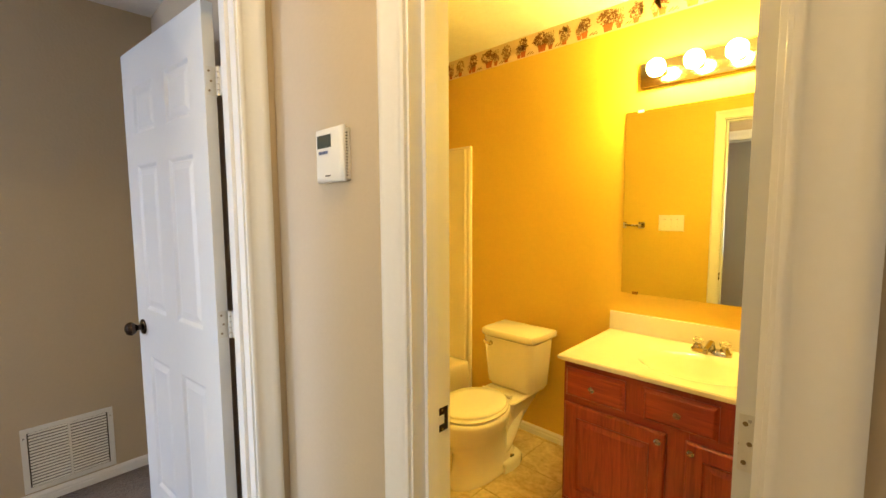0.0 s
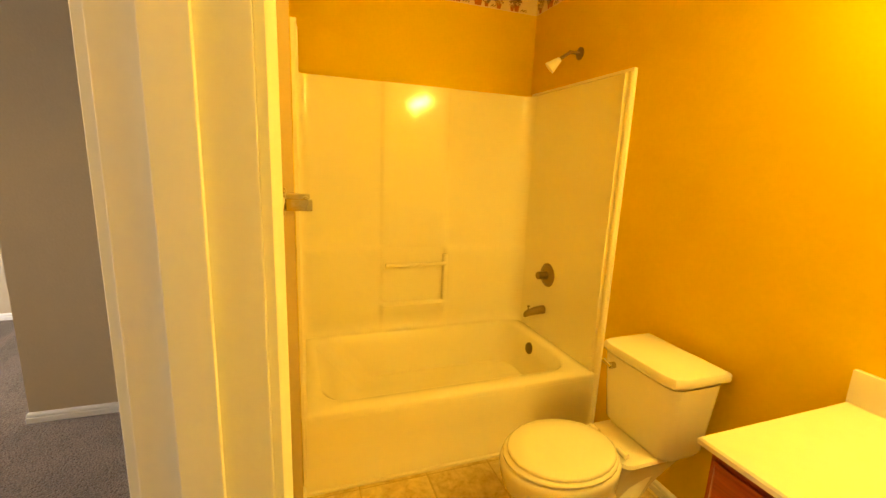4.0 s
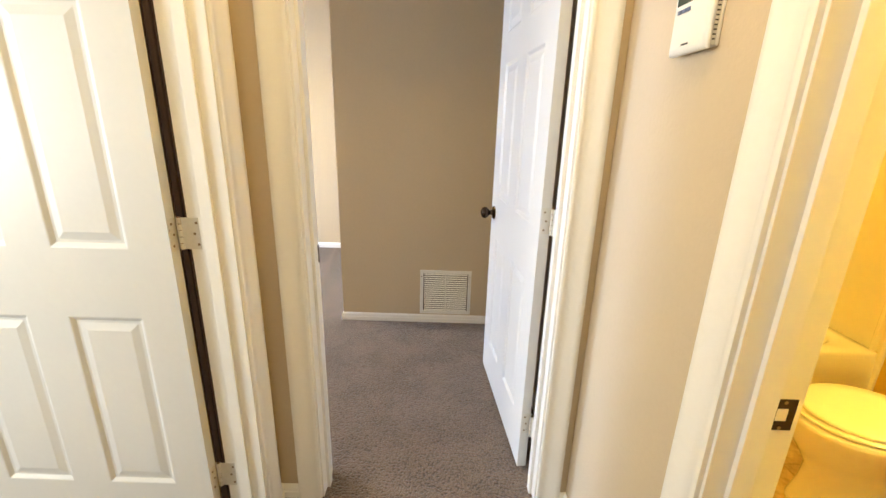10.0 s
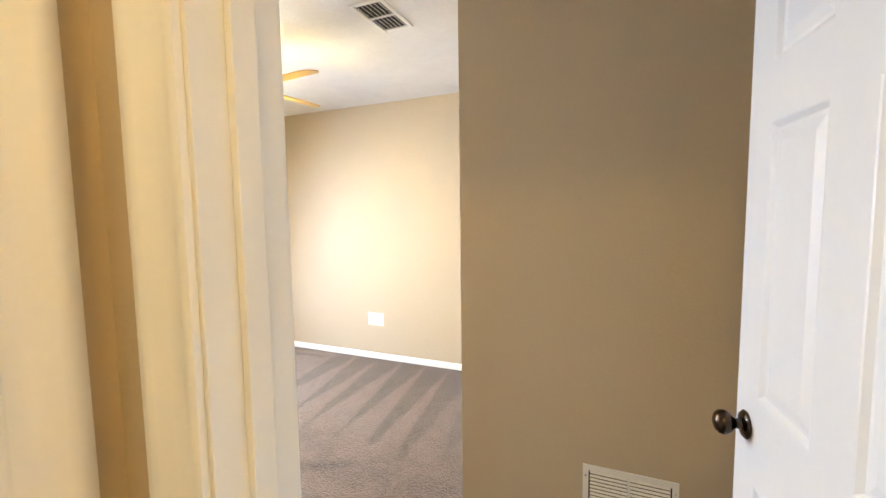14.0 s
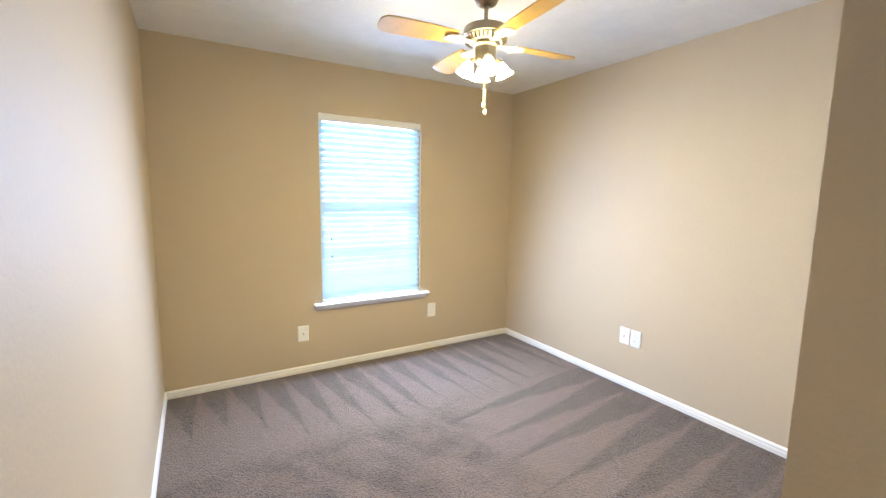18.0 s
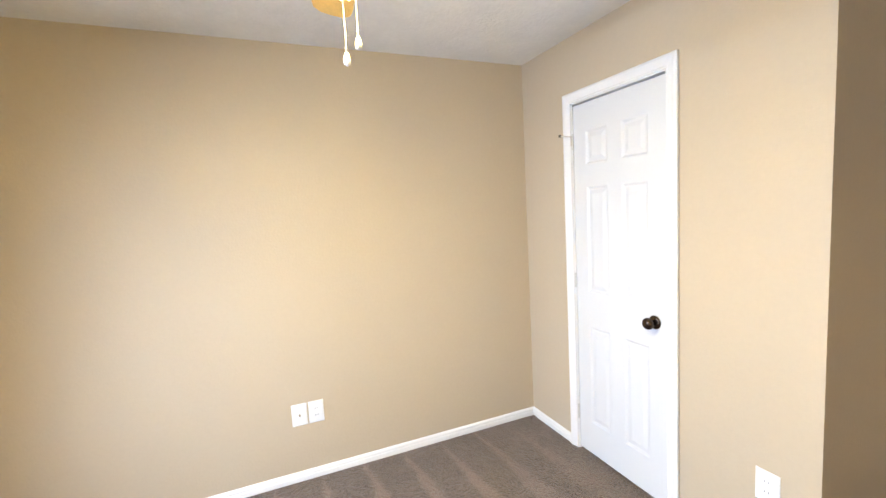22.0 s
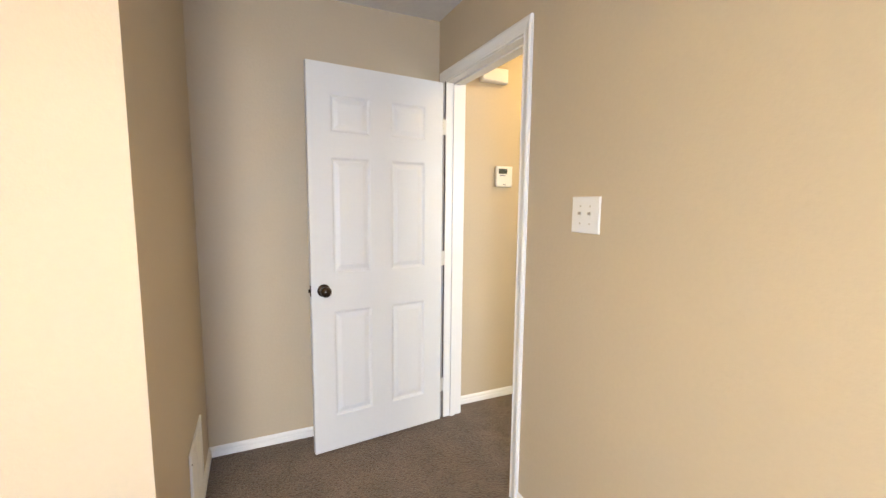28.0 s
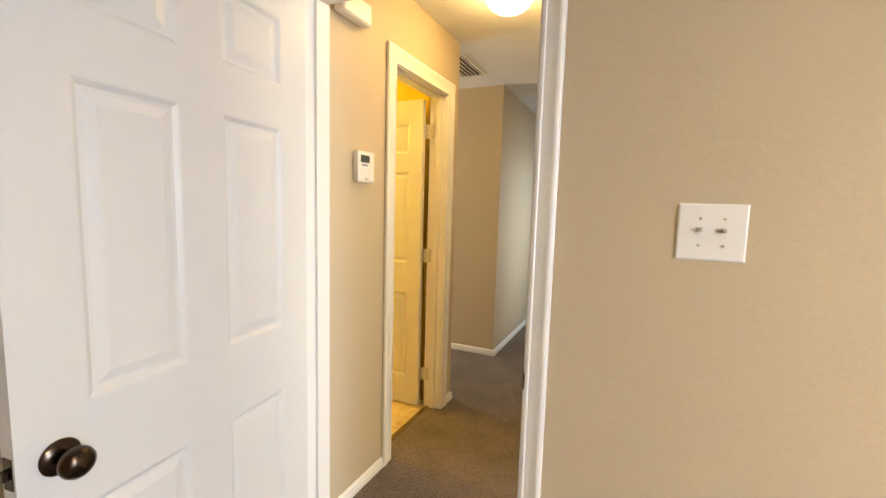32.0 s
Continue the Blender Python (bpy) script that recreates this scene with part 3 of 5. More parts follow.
def door(name, m, w, label, category="door", knob_at=None, h=2.025, knob_sides=(1, 1), hinge_side=1, knob_mat=None, hinges=(0.22, 1.03, 1.83), x0=0.020):
    """A six-panel moulded door leaf: hinge line at x = 0, y = 0; the leaf spans x 0..w and y 0..-0.035. hinge_side: the face (y = 0) bears the barrels."""
    root = thing(name, m, label, category)
    th = 0.035
    st, mu = (0.112, 0.115) if w > 0.7 else (0.095, 0.09)
    pw = (w - 2 * st - mu) / 2
    cols = [(x0 + st, x0 + st + pw), (x0 + st + pw + mu, x0 + w - st)]
    rows = panel_rows(h)
    xs = sorted({x0, x0 + w, *cols[0], *cols[1]})
    zs = sorted({0, h, *(v for r in rows for v in r)})
    bm = bmesh.new()
    for y in (0, -th):
        for i in range(len(xs) - 1):
            for j in range(len(zs) - 1):
                cx, cz = (xs[i] + xs[i + 1]) / 2, (zs[j] + zs[j + 1]) / 2
                if any(c[0] < cx < c[1] for c in cols) and any(r[0] < cz < r[1] for r in rows):
                    continue
                bm.faces.new([bm.verts.new((x, y, z)) for x, z in ((xs[i], zs[j]), (xs[i + 1], zs[j]), (xs[i + 1], zs[j + 1]), (xs[i], zs[j + 1]))])
    for a, b in (((x0, 0), (x0 + w, 0)), ((x0, h), (x0 + w, h))):
        bm.faces.new([bm.verts.new((x, y, a[1])) for x, y in ((x0, 0), (x0 + w, 0), (x0 + w, -th), (x0, -th))])
    for x in (x0, x0 + w):
        bm.faces.new([bm.verts.new((x, y, z)) for y, z in ((0, 0), (0, h), (-th, h), (-th, 0))])
    bmesh.ops.remove_doubles(bm, verts=bm.verts, dist=1e-5)
    bmesh.ops.recalc_face_normals(bm, faces=bm.faces)
    part("leaf", bm, DOORW, root)
    for c in cols:
        for r in rows:
            pb = bmesh.new()
            for y, s in ((0, -1), (-th, 1)):
                rings = []
                for inset, dep in ((0, 0), (0.004, 0.001), (0.014, 0.008), (0.022, 0.008), (0.044, 0.0025)):
                    rings.append([Vector((x, y + s * dep, z)) for x, z in ((c[0] + inset, r[0] + inset), (c[1] - inset, r[0] + inset), (c[1] - inset, r[1] - inset), (c[0] + inset, r[1] - inset))])
                loft(pb, rings, True, False)
            part("panel", pb, DOORW, root)
    for z in hinges:
        hb = bmesh.new()
        hx = x0 * 0.5 if x0 > 0.01 else 0.0
        for k in range(5):
            tube(hb, (hx, 0.0 if x0 > 0.01 else 0.005, z - 0.044 + k * 0.018), (hx, 0.0 if x0 > 0.01 else 0.005, z - 0.0285 + k * 0.018), 0.0070, seg=12)
        box(hb, x0 - 0.0015, -0.030, z - 0.044, x0 + 0.0005, 0.004, z + 0.044)
        if x0 > 0.01:
            box(hb, -0.041, 0.0003, z - 0.044, hx - 0.004, 0.0018, z + 0.044)
            box(hb, hx + 0.004, 0.0022, z - 0.044, x0 - 0.0016, 0.0036, z + 0.044)
        if x0 > 0.01:
            part("hinge_pin", tube(bmesh.new(), (hx, 0, z - 0.046), (hx, 0, z + 0.046), 0.0045, seg=10), AGED, root)
        hinge = part("hinge", hb, HINGEM, root, "white painted butt hinge", smooth=40)
        for k in (-1, 0, 1):
            if x0 > 0.01:
                part("screw", tube(bmesh.new(), (-0.028 - 0.008 * (k % 2), -0.0008, z + 0.03 * k), (-0.028 - 0.008 * (k % 2), 0.0004, z + 0.03 * k), 0.0036, seg=10), AGED, hinge)
            part("screw", tube(bmesh.new(), (x0 - 0.0028, -0.016 - 0.006 * (k % 2), z + 0.03 * k), (x0 - 0.0014, -0.016 - 0.006 * (k % 2), z + 0.03 * k), 0.0036, seg=10), AGED, hinge)
    if knob_at:
        km = knob_mat or BRONZE
        for side, y, s in ((0, 0, 1), (1, -th, -1)):
            if not knob_sides[side]:
                continue
            kb = lathe(bmesh.new(), [(0, 0), (0.032, 0), (0.033, 0.004), (0.028, 0.009), (0.013, 0.012), (0.0115, 0.022), (0.014, 0.027), (0.023, 0.034), (0.0275, 0.042), (0.0285, 0.049), (0.0265, 0.057), (0.020, 0.064), (0.010, 0.068), (0, 0.069)], 28,
                       pose(x0 + w - 0.062, y, knob_at, -90 * s))
            part("knob", kb, km, root, "round dark bronze door knob", smooth=40)
        lb = boxed(x0 + w - 0.0005, -th / 2 - 0.012, knob_at - 0.028, x0 + w + 0.0015, -th / 2 + 0.012, knob_at + 0.028)
        box(lb, x0 + w, -th / 2 - 0.006, knob_at - 0.008, x0 + w + 0.011, -th / 2 + 0.006, knob_at + 0.008)
        part("latch", lb, km, root)
    return root


door_frame("door_frame_bedroom", "y", BD0, BD1, -T, 0, (-0.072, -0.040), "white painted bedroom door frame with moulded casing", sides=(SLIM, CASE), shaded_edge=(0, 1))
door_frame("door_frame_bathroom", "x", TD0, TD1, 0, T, (0.035, 0.072), "white painted bathroom door frame with moulded casing", sides=(CASE, SLIM), shaded_edge=(1, 1))
door_frame("door_frame_spare", "x", SD0, SD1, HS - T, HS, (HS - 0.072, HS - 0.040), "white painted door frame opposite the bathroom", shaded_edge=(0, 0))
door_frame("door_frame_closet", "x", CD0, CD1, BN, BN + T, (BN + 0.040, BN + 0.072), "white painted closet door frame", sides=(SLIM, SLIM))

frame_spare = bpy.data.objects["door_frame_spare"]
# dark strip added where the gap behind the open door lies in shade
part("gap_shade_strip", boxed(SD0 - 0.026, HS - T - 0.036, 0.0, SD0 - 0.0075, HS - T - 0.0185, DH, bevel=0.002), DARKGAP, frame_spare, "dark strip standing in for the hinge gap's shade")

# bedroom door, swung into the alcove; its barrels are on the bedroom face
door("door_bedroom", Matrix.Translation((-T - 0.010, BD1 + 0.001, 0.015)) @ pose(0, 0, 0, 0, 0, 186.0) @ Matrix.Diagonal((1, -1, 1, 1)), 0.765, "white six-panel bedroom door standing open into the alcove", knob_at=0.89, x0=0.034, hinges=(0.205, 1.010, 1.785))
# bathroom door, swung in flat beside the jamb
door("door_bathroom", Matrix.Translation((TD1 - 0.011, T + 0.008, 0.012)) @ pose(0, 0, 0, 0, 0, 90) @ Matrix.Diagonal((1, -1, 1, 1)), 0.590, "white six-panel bathroom door standing open", knob_at=0.90)
# opposite door, swung into the unlit room
door("door_spare", Matrix.Translation((SD0 + 0.002, HS - T - 0.014, 0.015)) @ pose(0, 0, 0, 0, 0, -90) @ Matrix.Diagonal((1, -1, 1, 1)), 0.762, "white six-panel door standing open opposite the bathroom", knob_at=0.90, hinges=(0.20, 1.012, 1.81))
# closet door, shut; opens into the bedroom
door("door_closet", Matrix.Translation((CD0 + 0.002, BN + 0.001, 0.018)) @ Matrix.Diagonal((1, -1, 1, 1)), 0.602, "white six-panel closet door, shut", knob_at=0.90, knob_sides=(1, 0), x0=0.003)

baseboard((BW, BS), (BW, BN), (1, 0), -1, -1)
baseboard((BW, BS), (-T, BS), (0, 1), -1, -1)
baseboard((-T, BS), (-T, BD0 - REV - NARROW), (-1, 0), -1, 0)
baseboard((-T, BD1 + REV + NARROW), (-T, 0), (-1, 0), 0, -1)
baseboard((VX, 0), (-T, 0), (0, -1), -1, -1)
baseboard((VX, BN), (VX, 0), (1, 0), 1, -1)
baseboard((CD1 + REV + NARROW, BN), (VX, BN), (0, -1), 0, 1)
baseboard((BW, BN), (CD0 - REV - NARROW, BN), (0, -1), -1, 0)
baseboard((0, 0), (TD0 - REV - CW, 0), (0, -1), -1, 0)
baseboard((TD1 + REV + CW, 0), (BATH_E + T, 0), (0, -1), 0, 1)
baseboard((BATH_E + T, 0), (BATH_E + T, 3.0), (1, 0), 1, -1)
baseboard((2.40, 0), (2.40, 3.0), (-1, 0), 1, -1)
baseboard((2.40, 0), (5.5, 0), (0, -1), 1, -1)
baseboard((0, BD1 + REV + CW), (0, 0), (1, 0), 0, -1)
baseboard((0, HS), (0, BD0 - REV - CW), (1, 0), -1, 0)
baseboard((0, HS), (SD0 - REV - CW, HS), (0, 1), -1, 0)
baseboard((SD1 + REV + CW, HS), (5.5, HS), (0, 1), 0, -1)
baseboard((-0.55, BATH_N), (0.43, BATH_N), (0, -1), 0, 0)
baseboard((-0.53, T + 0.03), (-T, T + 0.03), (0, 1), 0, 0)
baseboard((-T, T), (TD0 - REV - NARROW, T), (0, 1), 0, 0)

# ---- bathroom ----
bath_floor = single("floor_bathroom", boxed(BATH_W, SEAM + 0.002, -0.12, BATH_E + 0.05, BATH_N, -0.0022), GROUT, "mottled tan tile floor with pale tan joints", "floor", "structure")
single("threshold", boxed(TD0, SEAM - 0.012, -0.01, TD1, SEAM + 0.016, 0.004, bevel=0.003), BRASS, "thin brass strip between carpet and tile", "threshold", "structure")

# tub: apron, rim and basin in one shell
TX0, TX1, TY0, TY1, TZ = -1.44, -0.572, 0.150, BATH_N - 0.004, 0.338
tub = thing("bathtub", pose(0, 0, 0), "white alcove bathtub with an integral apron", "bathtub")
bm = bmesh.new()
loft(bm, [
    round_rect(TX0, TY0, TX1, TY1, 0.004, TZ - 0.03),
    round_rect(TX0, TY0, TX1, TY1, 0.012, TZ - 0.008),
    round_rect(TX0 + 0.006, TY0 + 0.006, TX1 - 0.006, TY1 - 0.006, 0.016, TZ),
    round_rect(TX0 + 0.055, TY0 + 0.075, TX1 - 0.085, TY1 - 0.075, 0.13, TZ),
    round_rect(TX0 + 0.065, TY0 + 0.090, TX1 - 0.098, TY1 - 0.090, 0.13, TZ - 0.012),
    round_rect(TX0 + 0.085, TY0 + 0.160, TX1 - 0.118, TY1 - 0.100, 0.13, TZ - 0.10),
    round_rect(TX0 + 0.115, TY0 + 0.300, TX1 - 0.150, TY1 - 0.120, 0.12, 0.075),
    round_rect(TX0 + 0.175, TY0 + 0.400, TX1 - 0.240, TY1 - 0.180, 0.10, 0.055),
], True, False)
part("basin", bm, TUBM, tub, smooth=50)
bm = bmesh.new()
ap = [(TX1 - 0.012, TZ - 0.022), (TX1 + 0.001, TZ - 0.030), (TX1 + 0.004, TZ - 0.05), (TX1 + 0.010, 0.20), (TX1 + 0.018, 0.075), (TX1 + 0.030, 0.060), (TX1 + 0.034, 0.0), (TX1 - 0.03, 0.0)]
sweep(bm, [[Vector((x, y, z)) for x, z in ap] for y in (TY0 + 0.001, TY1 - 0.001)])
part("apron", bm, TUBM, tub, smooth=35)
bm = boxed(TX1 + 0.030, TY0, 0.0, TX1 + 0.046, TY1 - 0.02, 0.014, bevel=0.004)
part("caulk_strip", bm, TUBM, tub, "white sealant bead along the floor")
part("drain", lathe(bmesh.new(), [(0, 0.004), (0.03, 0.004), (0.034, 0)], 20, pose(-1.06, TY1 - 0.3, 0.0555)), NICKEL, tub, "round metal drain")
ov = lathe(bmesh.new(), [(0, 0.012), (0.02, 0.012), (0.034, 0.007), (0.037, 0)], 24, pose(-1.072, TY1 - 0.099, 0.265, 82, 0, 0))
ov = part("overflow_plate", ov, AGED, tub, "round metal overflow plate", smooth=40)

# three-wall surround with flanged front edges
sur = thing("tub_surround", pose(0, 0, 0), "white moulded tub surround with shelves and grab bar", "tub surround")
SZ = 1.818
SX = -0.548


def surround_side(y0, y1, s):
    bm = bmesh.new()
    prof = [(SX, 0), (SX, 0.012), (SX - 0.010, 0.020), (SX - 0.022, 0.020), (SX - 0.030, 0.010), (SX - 0.040, 0.010), (SX - 0.048, 0.024), (SX - 0.062, 0.024), (SX - 0.072, 0.014), (TX0 + 0.001, 0.014), (TX0 + 0.001, 0.0)]
    sweep(bm, [[Vector((x, y0 - s * d, z)) for x, d in prof] for z in (TZ + 0.001, SZ)])
    part("side_panel", bm, TUBM, sur, smooth=30)
    bm = bmesh.new()
    lip = [(SX - 0.001, 0), (SX - 0.001, 0.020), (SX - 0.04, 0.022), (TX0 + 0.03, 0.022), (TX0 + 0.001, 0.0)]
    sweep(bm, [[Vector((x, y0 - s * d, z)) for x, d in lip] for z in (SZ + 0.0003, SZ + 0.014)])
    part("top_lip", bm, TUBM, sur)
    bm = bmesh.new()
    leg = [(SX, 0.001), (SX, 0.012), (SX - 0.010, 0.018), (SX - 0.022, 0.018), (SX - 0.023, 0.001)]
    sweep(bm, [[Vector((x, y0 - s * d, z)) for x, d in leg] for z in (0.001, TZ)])
    part("front_leg", bm, TUBM, sur)


surround_side(BATH_N - 0.0015, 0, 1)
surround_side(T + 0.0315, 0, -1)
BX = TX0 + 0.004


def ease(v, a, b):
    k = min(1.0, max(0.0, (v - a) / (b - a)))
    return k * k * (3 - 2 * k)


def back_depth(y, z):
    """How far the moulded back stands out: centre panel, low ledges, soap niche, coved corners and foot."""
    centre = ease(y, 0.622, 0.642) * (1 - ease(y, 1.032, 1.052))
    d = 0.006 + 0.009 * centre * ease(z, 0.855, 0.885)
    d += 0.016 * (1 - centre) * (1 - ease(z, 0.835, 0.875))
    d += 0.046 * centre * (1 - ease(z, 0.492, 0.510)) * (0.45 + 0.55 * ease(z, 0.40, 0.49))
    for gap, r in ((y - YB0, 0.06), (YB1 - y, 0.06), (z - TZ, 0.045)):
        if gap < r:
            d += r - math.sqrt(max(0.0, r * r - (r - gap) ** 2))
    return d


YB0, YB1 = T + 0.0455, BATH_N - 0.0155
bm = bmesh.new()
ys = sorted({YB0 + (YB1 - YB0) * k / 44 for k in range(45)} | {YB0 + 0.004, YB0 + 0.012, YB1 - 0.004, YB1 - 0.012, 0.627, 0.637, 1.037, 1.047})
zs = sorted({TZ + 0.0005 + (SZ - TZ - 0.0005) * k / 46 for k in range(47)} | {TZ + 0.004, TZ + 0.012, 0.495, 0.501, 0.508, 0.845, 0.855, 0.865})
grid = [[bm.verts.new((BX + back_depth(y, z), y, z)) for y in ys] for z in zs]
for a, b in zip(grid, grid[1:]):
    for k in range(len(ys) - 1):
        bm.faces.new((a[k], a[k + 1], b[k + 1], b[k]))
top = [bm.verts.new((BX - 0.012, y, SZ)) for y in ys]
for k in range(len(ys) - 1):
    bm.faces.new((grid[-1][k], grid[-1][k + 1], top[k + 1], top[k]))
part("back_panel", bm, TUBM, sur, smooth=60)
part("niche_post", boxed(BX + 0.003, 1.030, 0.512, BX + 0.048, 1.058, 0.815, bevel=0.009), TUBM, sur, smooth=40)
part("grab_bar", tube(bmesh.new(), (BX + 0.050, 0.655, 0.757), (BX + 0.050, 1.042, 0.757), 0.013, seg=16), TUBM, sur, "white moulded grab bar", smooth=50)

# shower fittings
vx, vy = -1.075, BATH_N - 0.0165
valve = thing("shower_valve", pose(vx, vy, 0.735), "brushed nickel round shower valve on the surround", "shower valve")
part("escutcheon", lathe(bmesh.new(), [(0, 0.012), (0.04, 0.012), (0.066, 0.008), (0.074, 0.0)], 32, pose(0, 0, 0, 90)), AGED, valve, smooth=40)
part("collar", tube(bmesh.new(), (0, -0.011, 0), (0, -0.045, 0), 0.026, 0.022, 24), AGED, valve, smooth=40)
part("handle", lathe(bmesh.new(), [(0.0, 0.072), (0.02, 0.072), (0.025, 0.066), (0.024, 0.046), (0.018, 0.044), (0, 0.044)], 8, pose(0, 0, 0, 90)), AGED, valve, smooth=20)
spout = thing("tub_spout", pose(-1.085, vy, 0.510), "brushed nickel tub spout with diverter pin", "tub spout")
bm = bmesh.new()
rings = []
for d, r, dz in ((0, 0.027, 0), (0.02, 0.027, 0), (0.06, 0.025, -0.004), (0.10, 0.022, -0.012), (0.125, 0.019, -0.020), (0.132, 0.014, -0.026)):
    rings.append([Vector((r * math.cos(a), -d, dz + r * math.sin(a))) for a in [2 * math.pi * k / 20 for k in range(20)]])
part("spout_body", loft(bm, rings), AGED, spout, smooth=50)
bm = tube(bmesh.new(), (0, -0.108, 0.004), (0, -0.108, 0.028), 0.004)
tube(bm, (0, -0.108, 0.026), (0, -0.108, 0.033), 0.008)
part("diverter", bm, AGED, spout, smooth=40)
head = thing("shower_fitting", pose(-0.985, BATH_N - 0.0005, 1.985), "aged nickel shower arm with a pale shower head", "shower head")
part("flange", lathe(bmesh.new(), [(0, 0.010), (0.02, 0.010), (0.032, 0.004), (0.033, 0)], 24, pose(0, 0, 0, 90)), AGED, head, smooth=40)
bm = tube(bmesh.new(), (0, -0.004, 0), (-0.012, -0.055, 0.004), 0.009)
tube(bm, (-0.012, -0.053, 0.005), (-0.03, -0.105, -0.035), 0.009)
part("shower_arm", bm, AGED, head, smooth=50)
part("spray_head", tube(bmesh.new(), (-0.03, -0.104, -0.034), (-0.055, -0.150, -0.080), 0.014, 0.034, 20), PLASTIC, head, "pale plastic spray head", smooth=40)

# toilet
TCX = -0.050
toilet = thing("toilet", pose(TCX, 0, 0), "white two-piece toilet with its lid closed", "toilet")
bm = bmesh.new()
loft(bm, [
    ellipse(0, 1.106, 0.106, 0.250, 0.0, back=0.7), ellipse(0, 1.106, 0.109, 0.253, 0.010, back=0.7), ellipse(0, 1.106, 0.106, 0.247, 0.022, back=0.7),
    ellipse(0, 1.102, 0.100, 0.220, 0.09, back=0.75), ellipse(0, 1.085, 0.104, 0.196, 0.16), ellipse(0, 1.055, 0.124, 0.208, 0.225),
    ellipse(0, 1.030, 0.152, 0.224, 0.285), ellipse(0, 1.022, 0.170, 0.226, 0.330), ellipse(0, 1.020, 0.175, 0.228, 0.352), ellipse(0, 1.020, 0.174, 0.227, 0.366), ellipse(0, 1.020, 0.166, 0.219, 0.373)])
part("bowl", bm, PORC, toilet, smooth=60)
bm = bmesh.new()
loft(bm, [round_rect(-0.060, 1.16, 0.060, 1.34, 0.03, 0.10), round_rect(-0.070, 1.17, 0.070, 1.42, 0.03, 0.22), round_rect(-0.11, 1.20, 0.11, 1.49, 0.04, 0.33), round_rect(-0.130, 1.19, 0.130, 1.515, 0.045, 0.360), round_rect(-0.125, 1.195, 0.125, 1.51, 0.045, 0.371)])
part("rear_deck", bm, PORC, toilet, smooth=50)
for s in (-1, 1):
    rings = []
    for y, z, ry, rz, x in ((1.12, 0.075, 0.030, 0.036, 0.056), (1.17, 0.090, 0.036, 0.042, 0.060), (1.22, 0.118, 0.038, 0.046, 0.062), (1.27, 0.160, 0.038, 0.050, 0.060), (1.32, 0.212, 0.038, 0.054, 0.056), (1.37, 0.272, 0.036, 0.054, 0.052), (1.41, 0.325, 0.034, 0.048, 0.048)):
        rings.append([Vector((s * (x + ry * math.cos(a)), y, z + rz * math.sin(a))) for a in [2 * math.pi * k / 16 for k in range(16)]])
    part("trapway", loft(bmesh.new(), rings), PORC, toilet, smooth=70)
    foot = [[Vector((s * x, y, z)) for x, y in ((0.02, 1.14), (0.122 - g, 1.145 + g), (0.132 - g, 1.20), (0.128 - g, 1.27), (0.112 - g, 1.315 - g), (0.07, 1.335 - g), (0.02, 1.335 - g))] for g, z in ((0, 0), (0, 0.040), (0.004, 0.050), (0.016, 0.055))]
    part("foot", loft(bmesh.new(), foot), PORC, toilet, smooth=50)
    bm = loft(bmesh.new(), [ellipse(s * 0.098, 1.235, 0.010, 0.020, z, 16) for z in (0.0551, 0.0562)])
    part("bolt_slot", bm, DARKP, toilet, "dark open bolt slot")
    part("bolt", tube(bmesh.new(), (s * 0.098, 1.228, 0.0563), (s * 0.098, 1.228, 0.066), 0.006, seg=6), BRASS, toilet)
    part("seat_hinge", tube(bmesh.new(), (s * 0.075 - 0.022, 1.226, 0.3870), (s * 0.075 + 0.022, 1.226, 0.3870), 0.011), PORC, toilet, smooth=50)
bm = bmesh.new()
loft(bm, [ellipse(0, 1.017, 0.165, 0.206, 0.3745), ellipse(0, 1.017, 0.172, 0.213, 0.3790), ellipse(0, 1.017, 0.172, 0.213, 0.3870), ellipse(0, 1.017, 0.165, 0.206, 0.3910)])
part("seat", bm, PORC, toilet, smooth=60)
bm = bmesh.new()
loft(bm, [ellipse(0, 1.020, 0.156, 0.194, 0.3925), ellipse(0, 1.020, 0.163, 0.200, 0.3960), ellipse(0, 1.020, 0.163, 0.200, 0.4030), ellipse(0, 1.020, 0.156, 0.192, 0.4080), ellipse(0, 1.020, 0.10, 0.13, 0.4110)])
part("seat_lid", bm, PORC, toilet, "closed white toilet lid", smooth=60)
bm = bmesh.new()
loft(bm, [round_rect(-0.146, 1.340, 0.146, 1.530, 0.05, 0.3715), round_rect(-0.158, 1.326, 0.158, 1.538, 0.05, 0.395), round_rect(-0.164, 1.315, 0.166, 1.541, 0.045, 0.52), round_rect(-0.172, 1.308, 0.176, 1.545, 0.04, 0.665)])
part("tank", bm, PORC, toilet, smooth=50)


def lid_ring(g, z, c=0.05):
    x, y0, y1 = 0.184 - g, 1.298 + g, 1.552 - g
    return [Vector(p) for p in ((x, y1, z), (-x, y1, z), (-x, y0 + c, z), (-x + 0.012, y0 + 0.012, z), (-x + c, y0, z), (x - c, y0, z), (x - 0.012, y0 + 0.012, z), (x, y0 + c, z))]


